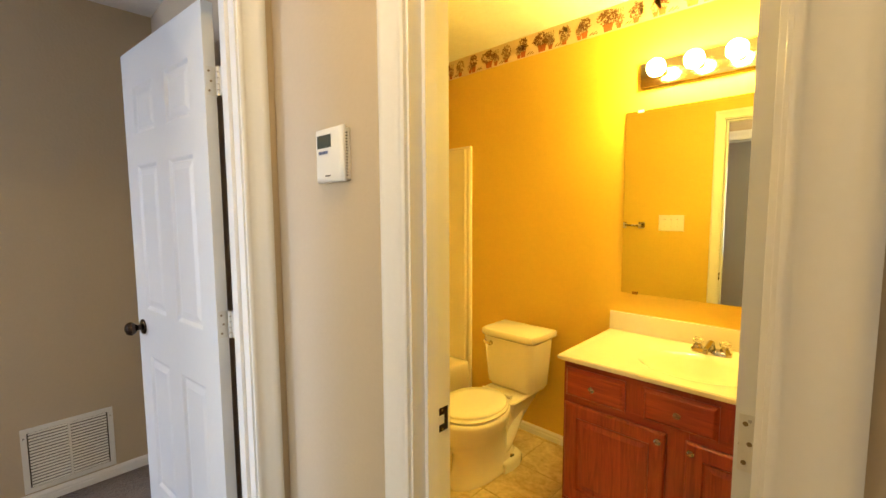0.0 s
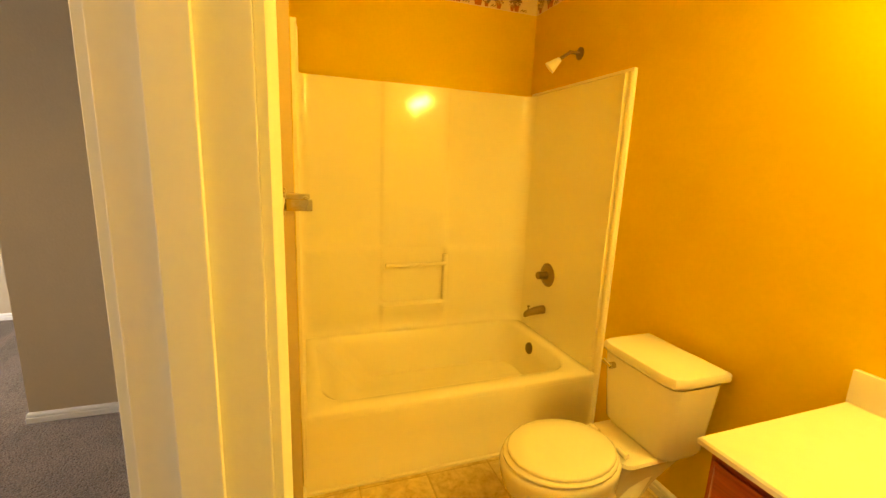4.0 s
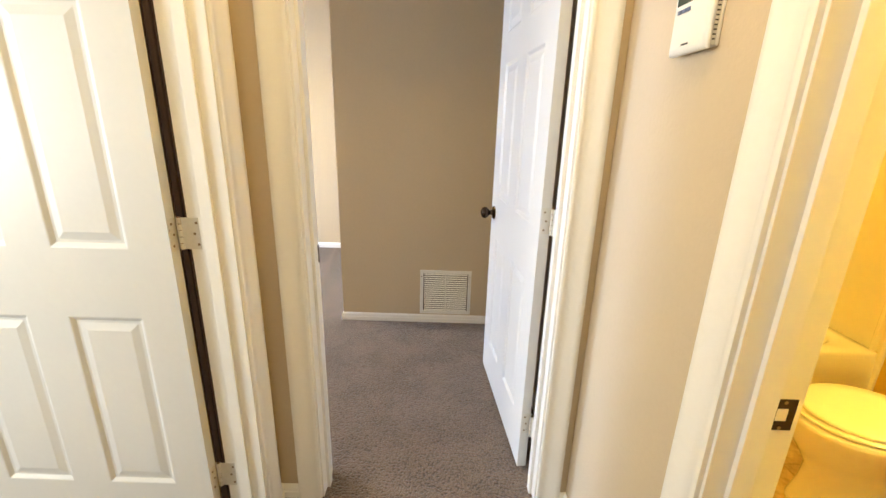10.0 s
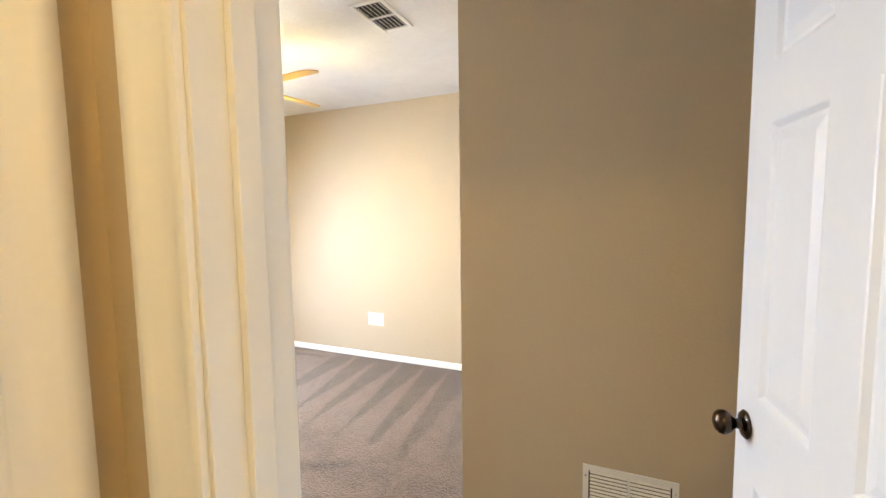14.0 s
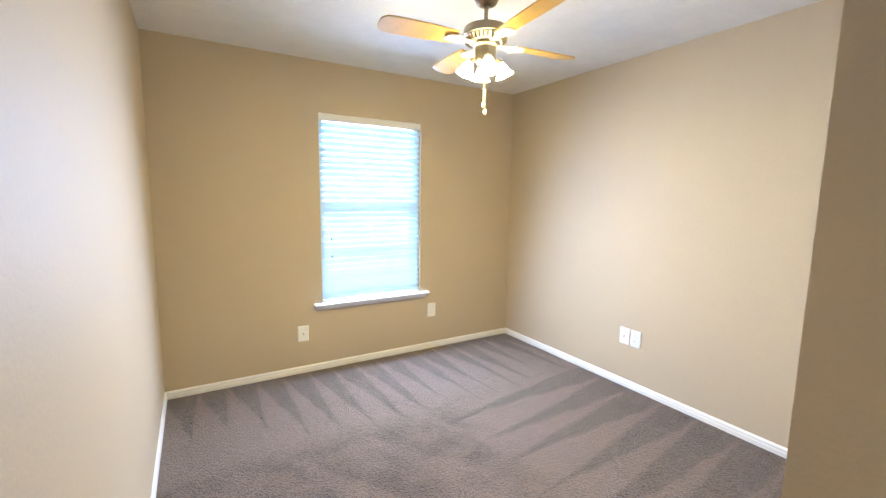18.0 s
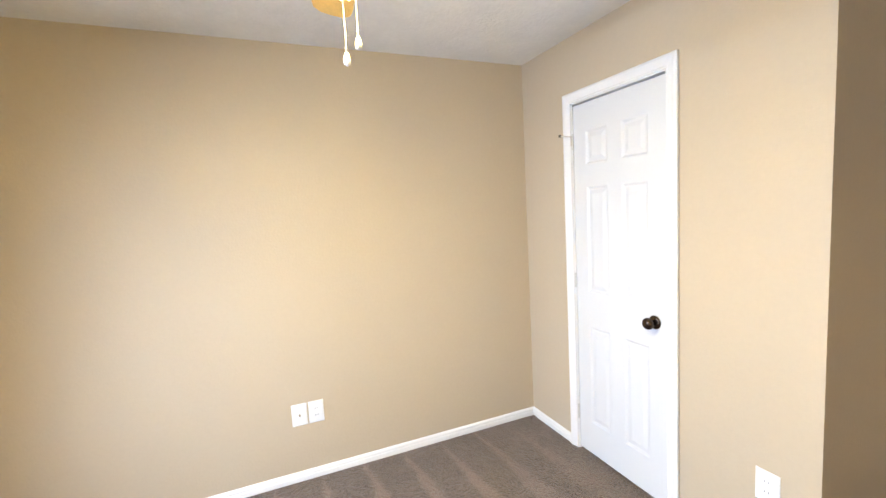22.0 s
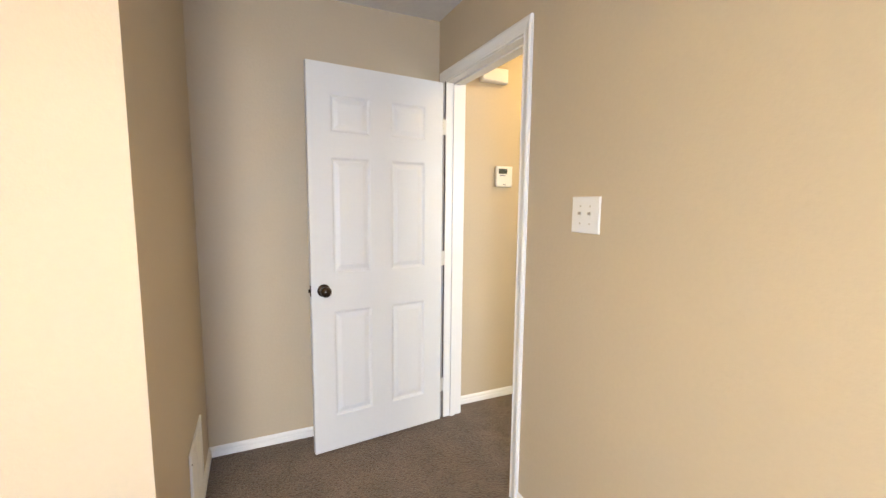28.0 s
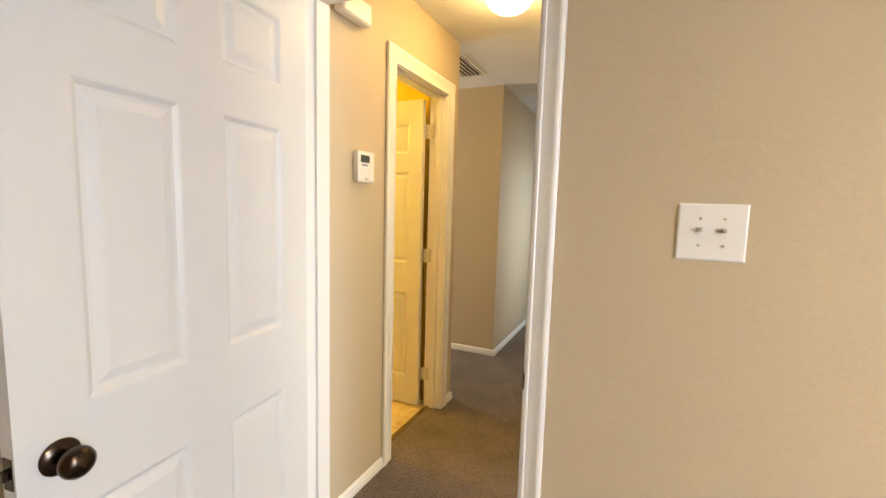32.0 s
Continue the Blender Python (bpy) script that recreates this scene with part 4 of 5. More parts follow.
bm = loft(bmesh.new(), [lid_ring(0.012, 0.6655), lid_ring(0.003, 0.672), lid_ring(0, 0.680), lid_ring(0, 0.700), lid_ring(0.004, 0.708), lid_ring(0.014, 0.712)])
part("tank_lid", bm, PORC, toilet, smooth=35)
bm = tube(bmesh.new(), (-0.104, 1.310, 0.630), (-0.104, 1.289, 0.630), 0.013)
tube(bm, (-0.100, 1.291, 0.627), (-0.136, 1.284, 0.642), 0.007, 0.010)
part("flush_lever", bm, NICKEL, toilet, "brushed metal flush lever", smooth=50)
tp = thing("toilet_paper_holder", pose(0.40, BATH_N, 0.56), "pale ceramic toilet paper holder beside the vanity", "paper holder")
part("post", boxed(-0.09, -0.085, -0.018, -0.068, 0, 0.018, bevel=0.006), PORC, tp, smooth=40)
part("post", boxed(0.008, -0.085, -0.018, 0.03, 0, 0.018, bevel=0.006), PORC, tp, smooth=40)
part("roller", tube(bmesh.new(), (-0.067, -0.065, 0), (0.007, -0.065, 0), 0.011), PORC, tp, smooth=50)

# vanity
VX0, VX1, VF, CT = 0.437, BATH_E - 0.002, 1.068, 0.766
van = thing("vanity_cabinet", pose(0, 0, 0), "red-stained oak vanity with two doors and three drawers", "cabinet")
part("side_panel", boxed(VX0, VF + 0.019, 0.09, VX0 + 0.016, BATH_N - 0.002, CT - 0.025), OAK_UP, van)
part("side_panel", boxed(VX1 - 0.016, VF + 0.019, 0.09, VX1, BATH_N - 0.002, CT - 0.025), OAK_UP, van)
part("bottom_board", boxed(VX0 + 0.016, VF + 0.019, 0.09, VX1 - 0.016, BATH_N - 0.002, 0.106), OAK_FLAT, van)
part("toe_kick", boxed(VX0 + 0.01, VF + 0.06, 0.0, VX1 - 0.01, VF + 0.076, 0.0895), OAK_FLAT, van)
part("toe_kick_side", boxed(VX0 + 0.002, VF + 0.06, 0.0, VX0 + 0.0095, BATH_N - 0.002, 0.0895), OAK_FLAT, van)
for a, b in ((VX0, 0.462), (0.848, 0.932), (1.288, VX1)):
    part("stile", boxed(a, VF, 0.09, b, VF + 0.0185, CT - 0.025, bevel=0.001), OAK_UP, van)
for a, b in ((0.090, 0.13), (0.540, 0.590), (0.705, CT - 0.025)):
    for x0, x1 in ((0.4622, 0.8478), (0.9322, 1.2878)):
        part("rail", boxed(x0, VF + 0.0005, a, x1, VF + 0.018, b, bevel=0.001), OAK_FLAT, van)
for x0, x1 in ((0.695, 0.778), (1.015, 1.100)):
    part("short_stile", boxed(x0, VF + 0.001, 0.5902, x1, VF + 0.0175, 0.7048, bevel=0.001), OAK_UP, van)


def acrylic_knob(parent, x, z):
    kb = lathe(bmesh.new(), [(0, 0.024), (0.008, 0.024), (0.0125, 0.020), (0.0125, 0.014), (0.007, 0.008), (0.0055, 0.0), (0, 0)], 12, pose(x, VF - 0.0185, z, 90))
    part("knob", kb, ACRYL, parent, "clear faceted cabinet knob", smooth=20)


def cab_front(nm, x0, z0, x1, z1, grain, raised, knob):
    bm = bmesh.new()
    y = VF - 0.018
    rings = [[Vector((x, y + d, z)) for x, z in ((x0 + g, z0 + g), (x1 - g, z0 + g), (x1 - g, z1 - g), (x0 + g, z1 - g))] for g, d in raised]
    back = [Vector((x, VF - 0.0006, z)) for x, z in ((x0, z0), (x1, z0), (x1, z1), (x0, z1))]
    loft(bm, [back, *rings])
    p = part(nm, bm, grain, van, smooth=0)
    acrylic_knob(p, *knob)
    return p


FLATF = [(0, 0.010), (0.005, 0.009), (0.012, 0.002), (0.016, 0), (0.030, 0.0)]
PANELF = [(0, 0.006), (0.006, 0.001), (0.010, 0), (0.056, 0.0), (0.062, 0.007), (0.070, 0.007), (0.088, 0.002)]
for x0, x1 in ((0.447, 0.703), (0.770, 1.023), (1.092, 1.296)):
    cab_front("drawer_front", x0, 0.583, x1, 0.713, OAK_FRONT, FLATF, ((x0 + x1) / 2, 0.648))
cab_front("cabinet_door", 0.448, 0.115, 0.858, 0.555, OAK_DOOR, PANELF, (0.835, 0.525))
cab_front("cabinet_door", 0.923, 0.115, 1.300, 0.555, OAK_DOOR, PANELF, (0.945, 0.525))

# countertop with an integral oval basin
ctop = thing("countertop", pose(0, 0, 0), "cream cultured marble vanity top with a moulded sink", "countertop")
SCX, SCY = 0.895, 1.285
bm = bmesh.new()
n = 40
X0, X1, Y0, Y1 = 0.420, BATH_E - 0.001, 1.032, BATH_N - 0.001


def on_rect(k, g, z):
    a = 2 * math.pi * k / n
    dx, dy = math.cos(a), math.sin(a)
    fx = ((X1 - g - SCX) if dx > 0 else (SCX - X0 - g)) / max(abs(dx), 1e-6)
    fy = ((Y1 - g - SCY) if dy > 0 else (SCY - Y0 - g)) / max(abs(dy), 1e-6)
    f = min(fx, fy)
    return Vector((SCX + dx * f, SCY + dy * f, z))


corner = {}
for cx, cy in ((X0, Y0), (X1, Y0), (X1, Y1), (X0, Y1)):
    a = math.atan2(cy - SCY, cx - SCX) % (2 * math.pi)
    corner[round(a / (2 * math.pi) * n) % n] = (cx, cy)


def rect_ring(g, z):
    out = []
    for k in range(n):
        if k in corner:
            cx, cy = corner[k]
            out.append(Vector((cx + math.copysign(g, SCX - cx), cy + math.copysign(g, SCY - cy), z)))
        else:
            out.append(on_rect(k, g, z))
    return out


rings = [rect_ring(0.012, CT - 0.0245), rect_ring(0.010, CT - 0.0185), rect_ring(0.001, CT - 0.0175), rect_ring(0, CT - 0.005), rect_ring(0.004, CT)]
for rx, ry, z in ((0.225, 0.178, CT), (0.215, 0.168, CT - 0.004), (0.195, 0.150, CT - 0.022), (0.16, 0.12, CT - 0.075), (0.10, 0.075, CT - 0.115), (0.03, 0.03, CT - 0.125)):
    rings.append([Vector((SCX + rx * math.cos(2 * math.pi * k / n), SCY + ry * math.sin(2 * math.pi * k / n), z)) for k in range(n)])
loft(bm, rings, True, False)
part("top_and_basin", bm, MARBLE, ctop, smooth=40)
part("backsplash", boxed(X0 + 0.001, BATH_N - 0.022, CT + 0.0005, X1, BATH_N - 0.001, CT + 0.098, bevel=0.004), MARBLE, ctop, smooth=40)
part("basin_drain", lathe(bmesh.new(), [(0, 0.003), (0.018, 0.003), (0.022, 0)], 20, pose(SCX, SCY, CT - 0.1245)), CHROME, ctop, smooth=40)

FAUCET = material("dark_chrome", (0.42, 0.40, 0.37), 0.16, 1.0, var=0.05)
fau = thing("sink_faucet", pose(0.905, 1.495, CT + 0.001), "chrome two-handle sink faucet with clear knobs", "faucet")
part("deck_plate", loft(bmesh.new(), [round_rect(-0.078, -0.026, 0.078, 0.026, 0.024, 0), round_rect(-0.078, -0.026, 0.078, 0.026, 0.024, 0.012), round_rect(-0.07, -0.02, 0.07, 0.02, 0.019, 0.02)]), FAUCET, fau, smooth=40)
bm = tube(bmesh.new(), (0, 0, 0.015), (0, -0.01, 0.05), 0.019, 0.015)
tube(bm, (0, -0.004, 0.046), (0, -0.105, 0.036), 0.014, 0.010)
tube(bm, (0, -0.100, 0.038), (0, -0.103, 0.022), 0.010)
part("spout", bm, FAUCET, fau, smooth=50)
for s in (-1, 1):
    b = part("handle_base", lathe(bmesh.new(), [(0, 0.014), (0.013, 0.014), (0.018, 0.009), (0.019, 0)], 20, pose(s * 0.051, 0, 0.0195)), FAUCET, fau, smooth=40)
    part("handle_knob", lathe(bmesh.new(), [(0.010, 0), (0.020, 0.006), (0.023, 0.018), (0.017, 0.026), (0, 0.027)], 10, pose(s * 0.051, 0, 0.034)), ACRYL, b, "clear faceted tap knob", smooth=20)

mirror = thing("mirror", pose(0, 0, 0), "frameless wall mirror held by small clips", "mirror")
MX0, MX1, MZ0, MZ1 = 0.470, 1.262, 0.968, 1.882
part("mirror_glass", boxed(MX0, BATH_N - 0.0065, MZ0, MX1, BATH_N - 0.0005, MZ1), MIRROR, mirror)
for x, z in ((MX0 + 0.07, MZ0 - 0.004), (MX1 - 0.07, MZ0 - 0.004), (MX0 + 0.07, MZ1 - 0.010), (MX1 - 0.07, MZ1 - 0.010)):
    part("clip", boxed(x - 0.014, BATH_N - 0.0105, z, x + 0.014, BATH_N - 0.0068, z + 0.014, bevel=0.0015), PLASTIC if z > 1.2 else BRASS, mirror)

bar = thing("vanity_light", pose(0.865, BATH_N - 0.0005, 2.040), "polished metal light bar with four lit globe bulbs", "wall light")
part("back_plate", boxed(-0.326, -0.030, -0.058, 0.326, 0, 0.058, bevel=0.004), material("polished_bar", (0.36, 0.31, 0.25), 0.16, 1.0, var=0.05), bar, smooth=30)
for k in range(4):
    x = -0.229 + 0.1527 * k
    so = part("socket", lathe(bmesh.new(), [(0.024, 0), (0.023, 0.006), (0.019, 0.010), (0.017, 0.020), (0.0165, 0.034), (0, 0.034)], 24, pose(x, -0.0305, 0, 90)), CHROME, bar, smooth=40)
    r = 0.040
    prof = [(0.014, 0.0345), (0.017, 0.048)] + [(r * math.sin(a), 0.086 - r * math.cos(a)) for a in [radians(d) for d in (28, 45, 65, 90, 115, 140, 160)]] + [(0, 0.086 + r)]
    part("bulb", lathe(bmesh.new(), prof, 24, pose(x, -0.0305, 0, 90)), LAMP_BATH, so, "lit round globe bulb", smooth=60)

# towel bar and switch on the wall by the door
tb = thing("towel_bar", pose(0, T, 1.272), "brushed nickel towel bar on the golden wall", "towel bar")
for x in (0.065, -0.085):
    pst = part("bracket", boxed(x - 0.026, 0.0005, -0.026, x + 0.026, 0.010, 0.026, bevel=0.003), NICKEL, tb, smooth=30)
    part("arm", boxed(x - 0.011, 0.0105, -0.013, x + 0.011, 0.068, 0.013, bevel=0.003), NICKEL, pst, smooth=30)
part("rail", tube(bmesh.new(), (-0.0735, 0.056, 0), (0.0535, 0.056, 0), 0.008), NICKEL, tb, smooth=50)


def wall_plate(name, m, gangs, label, kind, group=""):
    """A plate in the local xz plane, proud along -y."""
    w = 0.084 + 0.050 * (gangs - 1)
    h = 0.127
    root = thing(name, m, label, "switch" if kind == "toggle" else "socket", group)
    part("plate", loft(bmesh.new(), [[Vector((x, y, z)) for x, z in ((-w / 2 + g, -h / 2 + g), (w / 2 - g, -h / 2 + g), (w / 2 - g, h / 2 - g), (-w / 2 + g, h / 2 - g))] for g, y in ((0, -0.0005), (0, -0.003), (0.004, -0.0058))]), PLASTIC, root)
    for k in range(gangs):
        x = (k - (gangs - 1) / 2) * 0.046
        if kind == "toggle":
            part("toggle_slot", boxed(x - 0.0055, -0.0064, -0.013, x + 0.0055, -0.0059, 0.013), GRILLE, root)
            part("toggle", boxed(x - 0.0045, -0.0145, 0.000, x + 0.0045, -0.0066, 0.010, bevel=0.0015), NICKEL if gangs == 2 else PLASTIC, root, "small toggle switch, up")
            for z in (-0.030, 0.030):
                part("screw", tube(bmesh.new(), (x, -0.0058, z), (x, -0.0070, z), 0.0034, seg=10), NICKEL, root)
        elif kind == "duplex":
            for z in (-0.020, 0.020):
                o = part("outlet_face", loft(bmesh.new(), [ellipse(0, 0, 0.0165, 0.0140, 0, 20, 0.6), ellipse(0, 0, 0.0160, 0.0135, 0.002, 20, 0.6)]), PLASTIC, root, m=pose(x, -0.0058, z, 90))
                part("slots", box(boxed(-0.0078, -0.002, 0.0021, -0.0058, 0.006, 0.0026), 0.0058, -0.001, 0.0021, 0.0078, 0.006, 0.0026), DARKP, o)
        else:
            part("jack", lathe(bmesh.new(), [(0, 0.012), (0.003, 0.012), (0.0048, 0.011), (0.0048, 0), (0, 0)], 12, pose(x, -0.0058, 0, 90)), BRASS, root)
    return root


wall_plate("light_switch", pose(0.289, T, 1.293, 0, 0, 180), 3, "white triple toggle switch plate on the golden wall", "toggle")
wall_plate("light_switch", pose(-T, -1.285, 1.330, 0, 0, -90), 2, "white double toggle switch plate on the beige wall", "toggle")
wall_plate("wall_socket", pose(-1.053, BS, 0.322, 0, 0, 180), 1, "white cable outlet plate under the window", "jack")
wall_plate("wall_socket", pose(-2.222, BS, 0.366, 0, 0, 180), 1, "white double power socket by the window", "duplex")
wall_plate("wall_socket", pose(BW, -2.738, 0.390, 0, 0, 90), 1, "white cable outlet plate beside a power socket", "jack")
wall_plate("wall_socket", pose(BW, -2.646, 0.390, 0, 0, 90), 1, "white double power socket beside a cable plate", "duplex")
wall_plate("wall_socket", pose(-1.600, BN, 0.394), 1, "white double power socket near the closet", "duplex")

# wallpaper border of potted plants
rnd = random.Random(7)
BZ0 = 2.306


def border(name, p0, p1, out, drop=0.0):
    p0, p1, o = Vector((*p0, 0)), Vector((*p1, 0)), Vector((*out, 0))
    d = (p1 - p0)
    length = d.length
    d.normalize()

    def at(u, z, e):
        return p0 + d * u + o * e + Vector((0, 0, BZ0 - drop + z))

    hgt = H - BZ0 - 0.001
    root = thing(name, Matrix(), "cream wallpaper border printed with potted plants", "wallpaper border", "wallpaper border", "structure")
    part("paper", sweep(bmesh.new(), [[at(u, z, e) for z, e in ((0, 0.0004), (0, 0.0014), (hgt + drop, 0.0014), (hgt + drop, 0.0004))] for u in (0.001, length - 0.001)]), PAPER, root)

    def pot(u, w, h, z=0.006):
        bm = bmesh.new()
        for q in ([(-0.72, 0), (0.72, 0), (0.95, h * 0.8), (-0.95, h * 0.8)], [(-1.1, h * 0.8), (1.1, h * 0.8), (1.1, h), (-1.1, h)]):
            bm.faces.new([bm.verts.new(at(u + a * w, z + b, 0.0022)) for a, b in q])
        part("printed_pot", bm, POT, root)

    def bush(u, z, rx, rz, count, mat):
        """A crown of small pointed leaves with gaps."""
        bm = bmesh.new()
        for k in range(count):
            a, r = rnd.uniform(0, 2 * math.pi), math.sqrt(rnd.random())
            cu, cz = u + 1.15 * rx * r * math.cos(a), z + 1.1 * rz * r * math.sin(a)
            b, ln, wd = rnd.uniform(0, math.pi), rnd.uniform(0.007, 0.013), rnd.uniform(0.0025, 0.005)
            pts = [(-ln, 0), (0, -wd), (ln, 0), (0, wd)]
            pts = [(cu + x * math.cos(b) - y * math.sin(b), cz + x * math.sin(b) + y * math.cos(b)) for x, y in pts]
            bm.faces.new([bm.verts.new(at(x, min(max(y, 0.004), hgt - 0.003), 0.0026)) for x, y in pts])
        part("printed_leaves", bm, mat, root)

    def sprig(u):
        bm = bmesh.new()
        for k in range(7):
            uu, zz = u + 0.006 * k, 0.010 + 0.004 * (k % 3)
            bm.faces.new([bm.verts.new(v) for v in (at(uu, zz, 0.0022), at(uu + 0.010, zz + 0.001, 0.0022), at(uu + 0.012, zz + 0.011, 0.0022))])
        part("printed_sprig", bm, LEAF, root)

    def pickets(u):
        bm = bmesh.new()
        for k in range(6):
            bm.faces.new([bm.verts.new(at(u + 0.011 * k + a, b, 0.0020)) for a, b in ((0, 0.080), (0.0035, 0.080), (0.0035, 0.105), (0, 0.105))])
        part("printed_pickets", bm, LEAF_GREY, root)

    u = 0.045
    while u < length - 0.09:
        j = rnd.uniform(-0.006, 0.006)
        pot(u + j, 0.015, 0.026)
        bush(u + j, 0.065, 0.030, 0.038, 70, LEAF_GREY)
        if u + 0.19 < length:
            pot(u + 0.088, 0.013, 0.024)
            bush(u + 0.088, 0.052, 0.016, 0.024, 26, LEAF_GREY)
            pot(u + 0.118, 0.018, 0.034)
            bush(u + 0.118, 0.075, 0.026, 0.036, 64, LEAF)
            sprig(u + 0.142)
        if u + 0.34 < length:
            pickets(u + 0.262)
            pot(u + 0.245, 0.028, 0.040)
            bush(u + 0.240, 0.075, 0.048, 0.034, 100, LEAF)
            pot(u + 0.300, 0.014, 0.026)
            bush(u + 0.302, 0.050, 0.020, 0.024, 34, LEAF_GREY)
            sprig(u + 0.325)
        u += 0.385


border("border_north", (BATH_W, BATH_N), (BATH_E, BATH_N), (0, -1))
border("border_west", (BATH_W, T + 0.03), (BATH_W, BATH_N - 0.003), (1, 0))
border("border_south", (-T, T), (BATH_E, T), (0, 1), drop=0.048)

# ---- hall ----
th = thing("thermostat", pose(0.349, -0.0005, 1.535), "white wall thermostat with a grey display", "thermostat")
part("back_plate", boxed(-0.058, -0.007, -0.066, 0.058, 0, 0.062, bevel=0.003), PLASTIC, th)
part("vent_band", boxed(-0.0565, -0.0150, -0.0640, 0.0565, -0.0072, 0.0600), GRILLE, th, "grey recessed vent band")
bm = loft(bmesh.new(), [[Vector((x, y, z)) for x, z in ((-0.062 + g, -0.070 + g), (0.062 - g, -0.070 + g), (0.062 - g, 0.066 - g), (-0.062 + g, 0.066 - g))] for g, y in ((0.002, -0.0152), (0, -0.0168), (0, -0.0215), (0.0025, -0.0262), (0.0075, -0.0294), (0.014, -0.0302))])
part("cover", bm, PLASTIC, th, smooth=60)
part("display", boxed(-0.047, -0.0312, 0.016, 0.018, -0.0301, 0.048), LCD, th, "grey liquid crystal display")
for k in range(3):
    part("button", boxed(-0.040 + 0.015 * k, -0.0325, 0.001, -0.028 + 0.015 * k, -0.0302, 0.008, bevel=0.001), BLUEB, th, "small blue-grey button")
for k in range(15):
    part("vent_slot", boxed(0.0567, -0.0146, -0.056 + 0.0074 * k, 0.0571, -0.0078, -0.0536 + 0.0074 * k), DARKP, th)
part("maker_mark", boxed(-0.012, -0.0304, -0.056, 0.012, -0.0301, -0.0525), DARKP, th, "dark maker mark")

ch = thing("door_chime", pose(0.250, -0.0005, 2.160), "white box door chime high on the hall wall", "door chime")
part("base", boxed(-0.085, -0.012, -0.036, 0.085, 0, 0.036), PLASTIC, ch)
bm = bmesh.new()
loft(bm, [[Vector((x, y, z)) for x, z in ((-0.095 + g, -0.044 + g), (0.095 - g, -0.044 + g), (0.095 - g, 0.044 - g), (-0.095 + g, 0.044 - g))] for g, y in ((0, -0.0125), (0, -0.046), (0.008, -0.054))])
part("cover", bm, PLASTIC, ch, smooth=30)


def strike(name, m, label):
    root = thing(name, m, label, "strike plate", "", "structure")
    bm = boxed(-0.0005, -0.020, -0.029, 0.0012, 0.022, -0.012)
    box(bm, -0.0005, -0.020, 0.012, 0.0012, 0.022, 0.029)
    box(bm, -0.0005, 0.010, -0.012, 0.0012, 0.022, 0.012)
    box(bm, -0.0005, -0.020, -0.012, 0.0012, -0.009, 0.012)
    for a, b, w in (((0.0012, 0.022), (-0.0005, 0.027), 0.024), ((-0.0005, 0.027), (-0.0045, 0.0305), 0.020)):
        loft(bm, [[Vector((a[0] - e, a[1], h * (w + 0.003))) for e, h in ((0, -1), (0, 1), (0.0016, 1), (0.0016, -1))], [Vector((b[0] - e, b[1], h * w)) for e, h in ((0, -1), (0, 1), (0.0016, 1), (0.0016, -1))]])
    part("plate", bm, BRONZE, root)
    part("hole", boxed(-0.0004, -0.0088, -0.0118, 0.0004, 0.0098, 0.0118), WHITE, root)
    for z in (-0.024, 0.024):
        part("screw", tube(bmesh.new(), (0.0012, 0, z), (0.0022, 0, z), 0.0035, seg=10), BRASS, root)


strike("strike_plate_bathroom", pose(TD0 + 0.0005, T - 0.024, 0.893, 0, 0, 180) @ Matrix.Diagonal((-1, 1, 1, 1)), "dark bronze strike plate on the bathroom jamb")
strike("strike_plate_bedroom", pose(-T + 0.020, BD0 + 0.0005, 0.905, 0, 0, 90), "dark bronze strike plate on the bedroom jamb")


def lens_dome(name, x, y, label):
    root = thing(name, pose(x, y, H), label, "ceiling light")
    part("pan", lathe(bmesh.new(), [(0, -0.001), (0.115, -0.001), (0.122, -0.010), (0.118, -0.022), (0.104, -0.024), (0, -0.024)], 32), BRASS, root, smooth=40)
    part("opal_dome", lathe(bmesh.new(), [(0.105, -0.0245), (0.112, -0.05), (0.100, -0.082), (0.070, -0.104), (0.03, -0.114), (0, -0.116)], 32), LAMP_HALL, root, "lit opal glass dome", smooth=60)


lens_dome("hall_ceiling_light", 0.845, -0.50, "lit opal dome light on the hall ceiling")


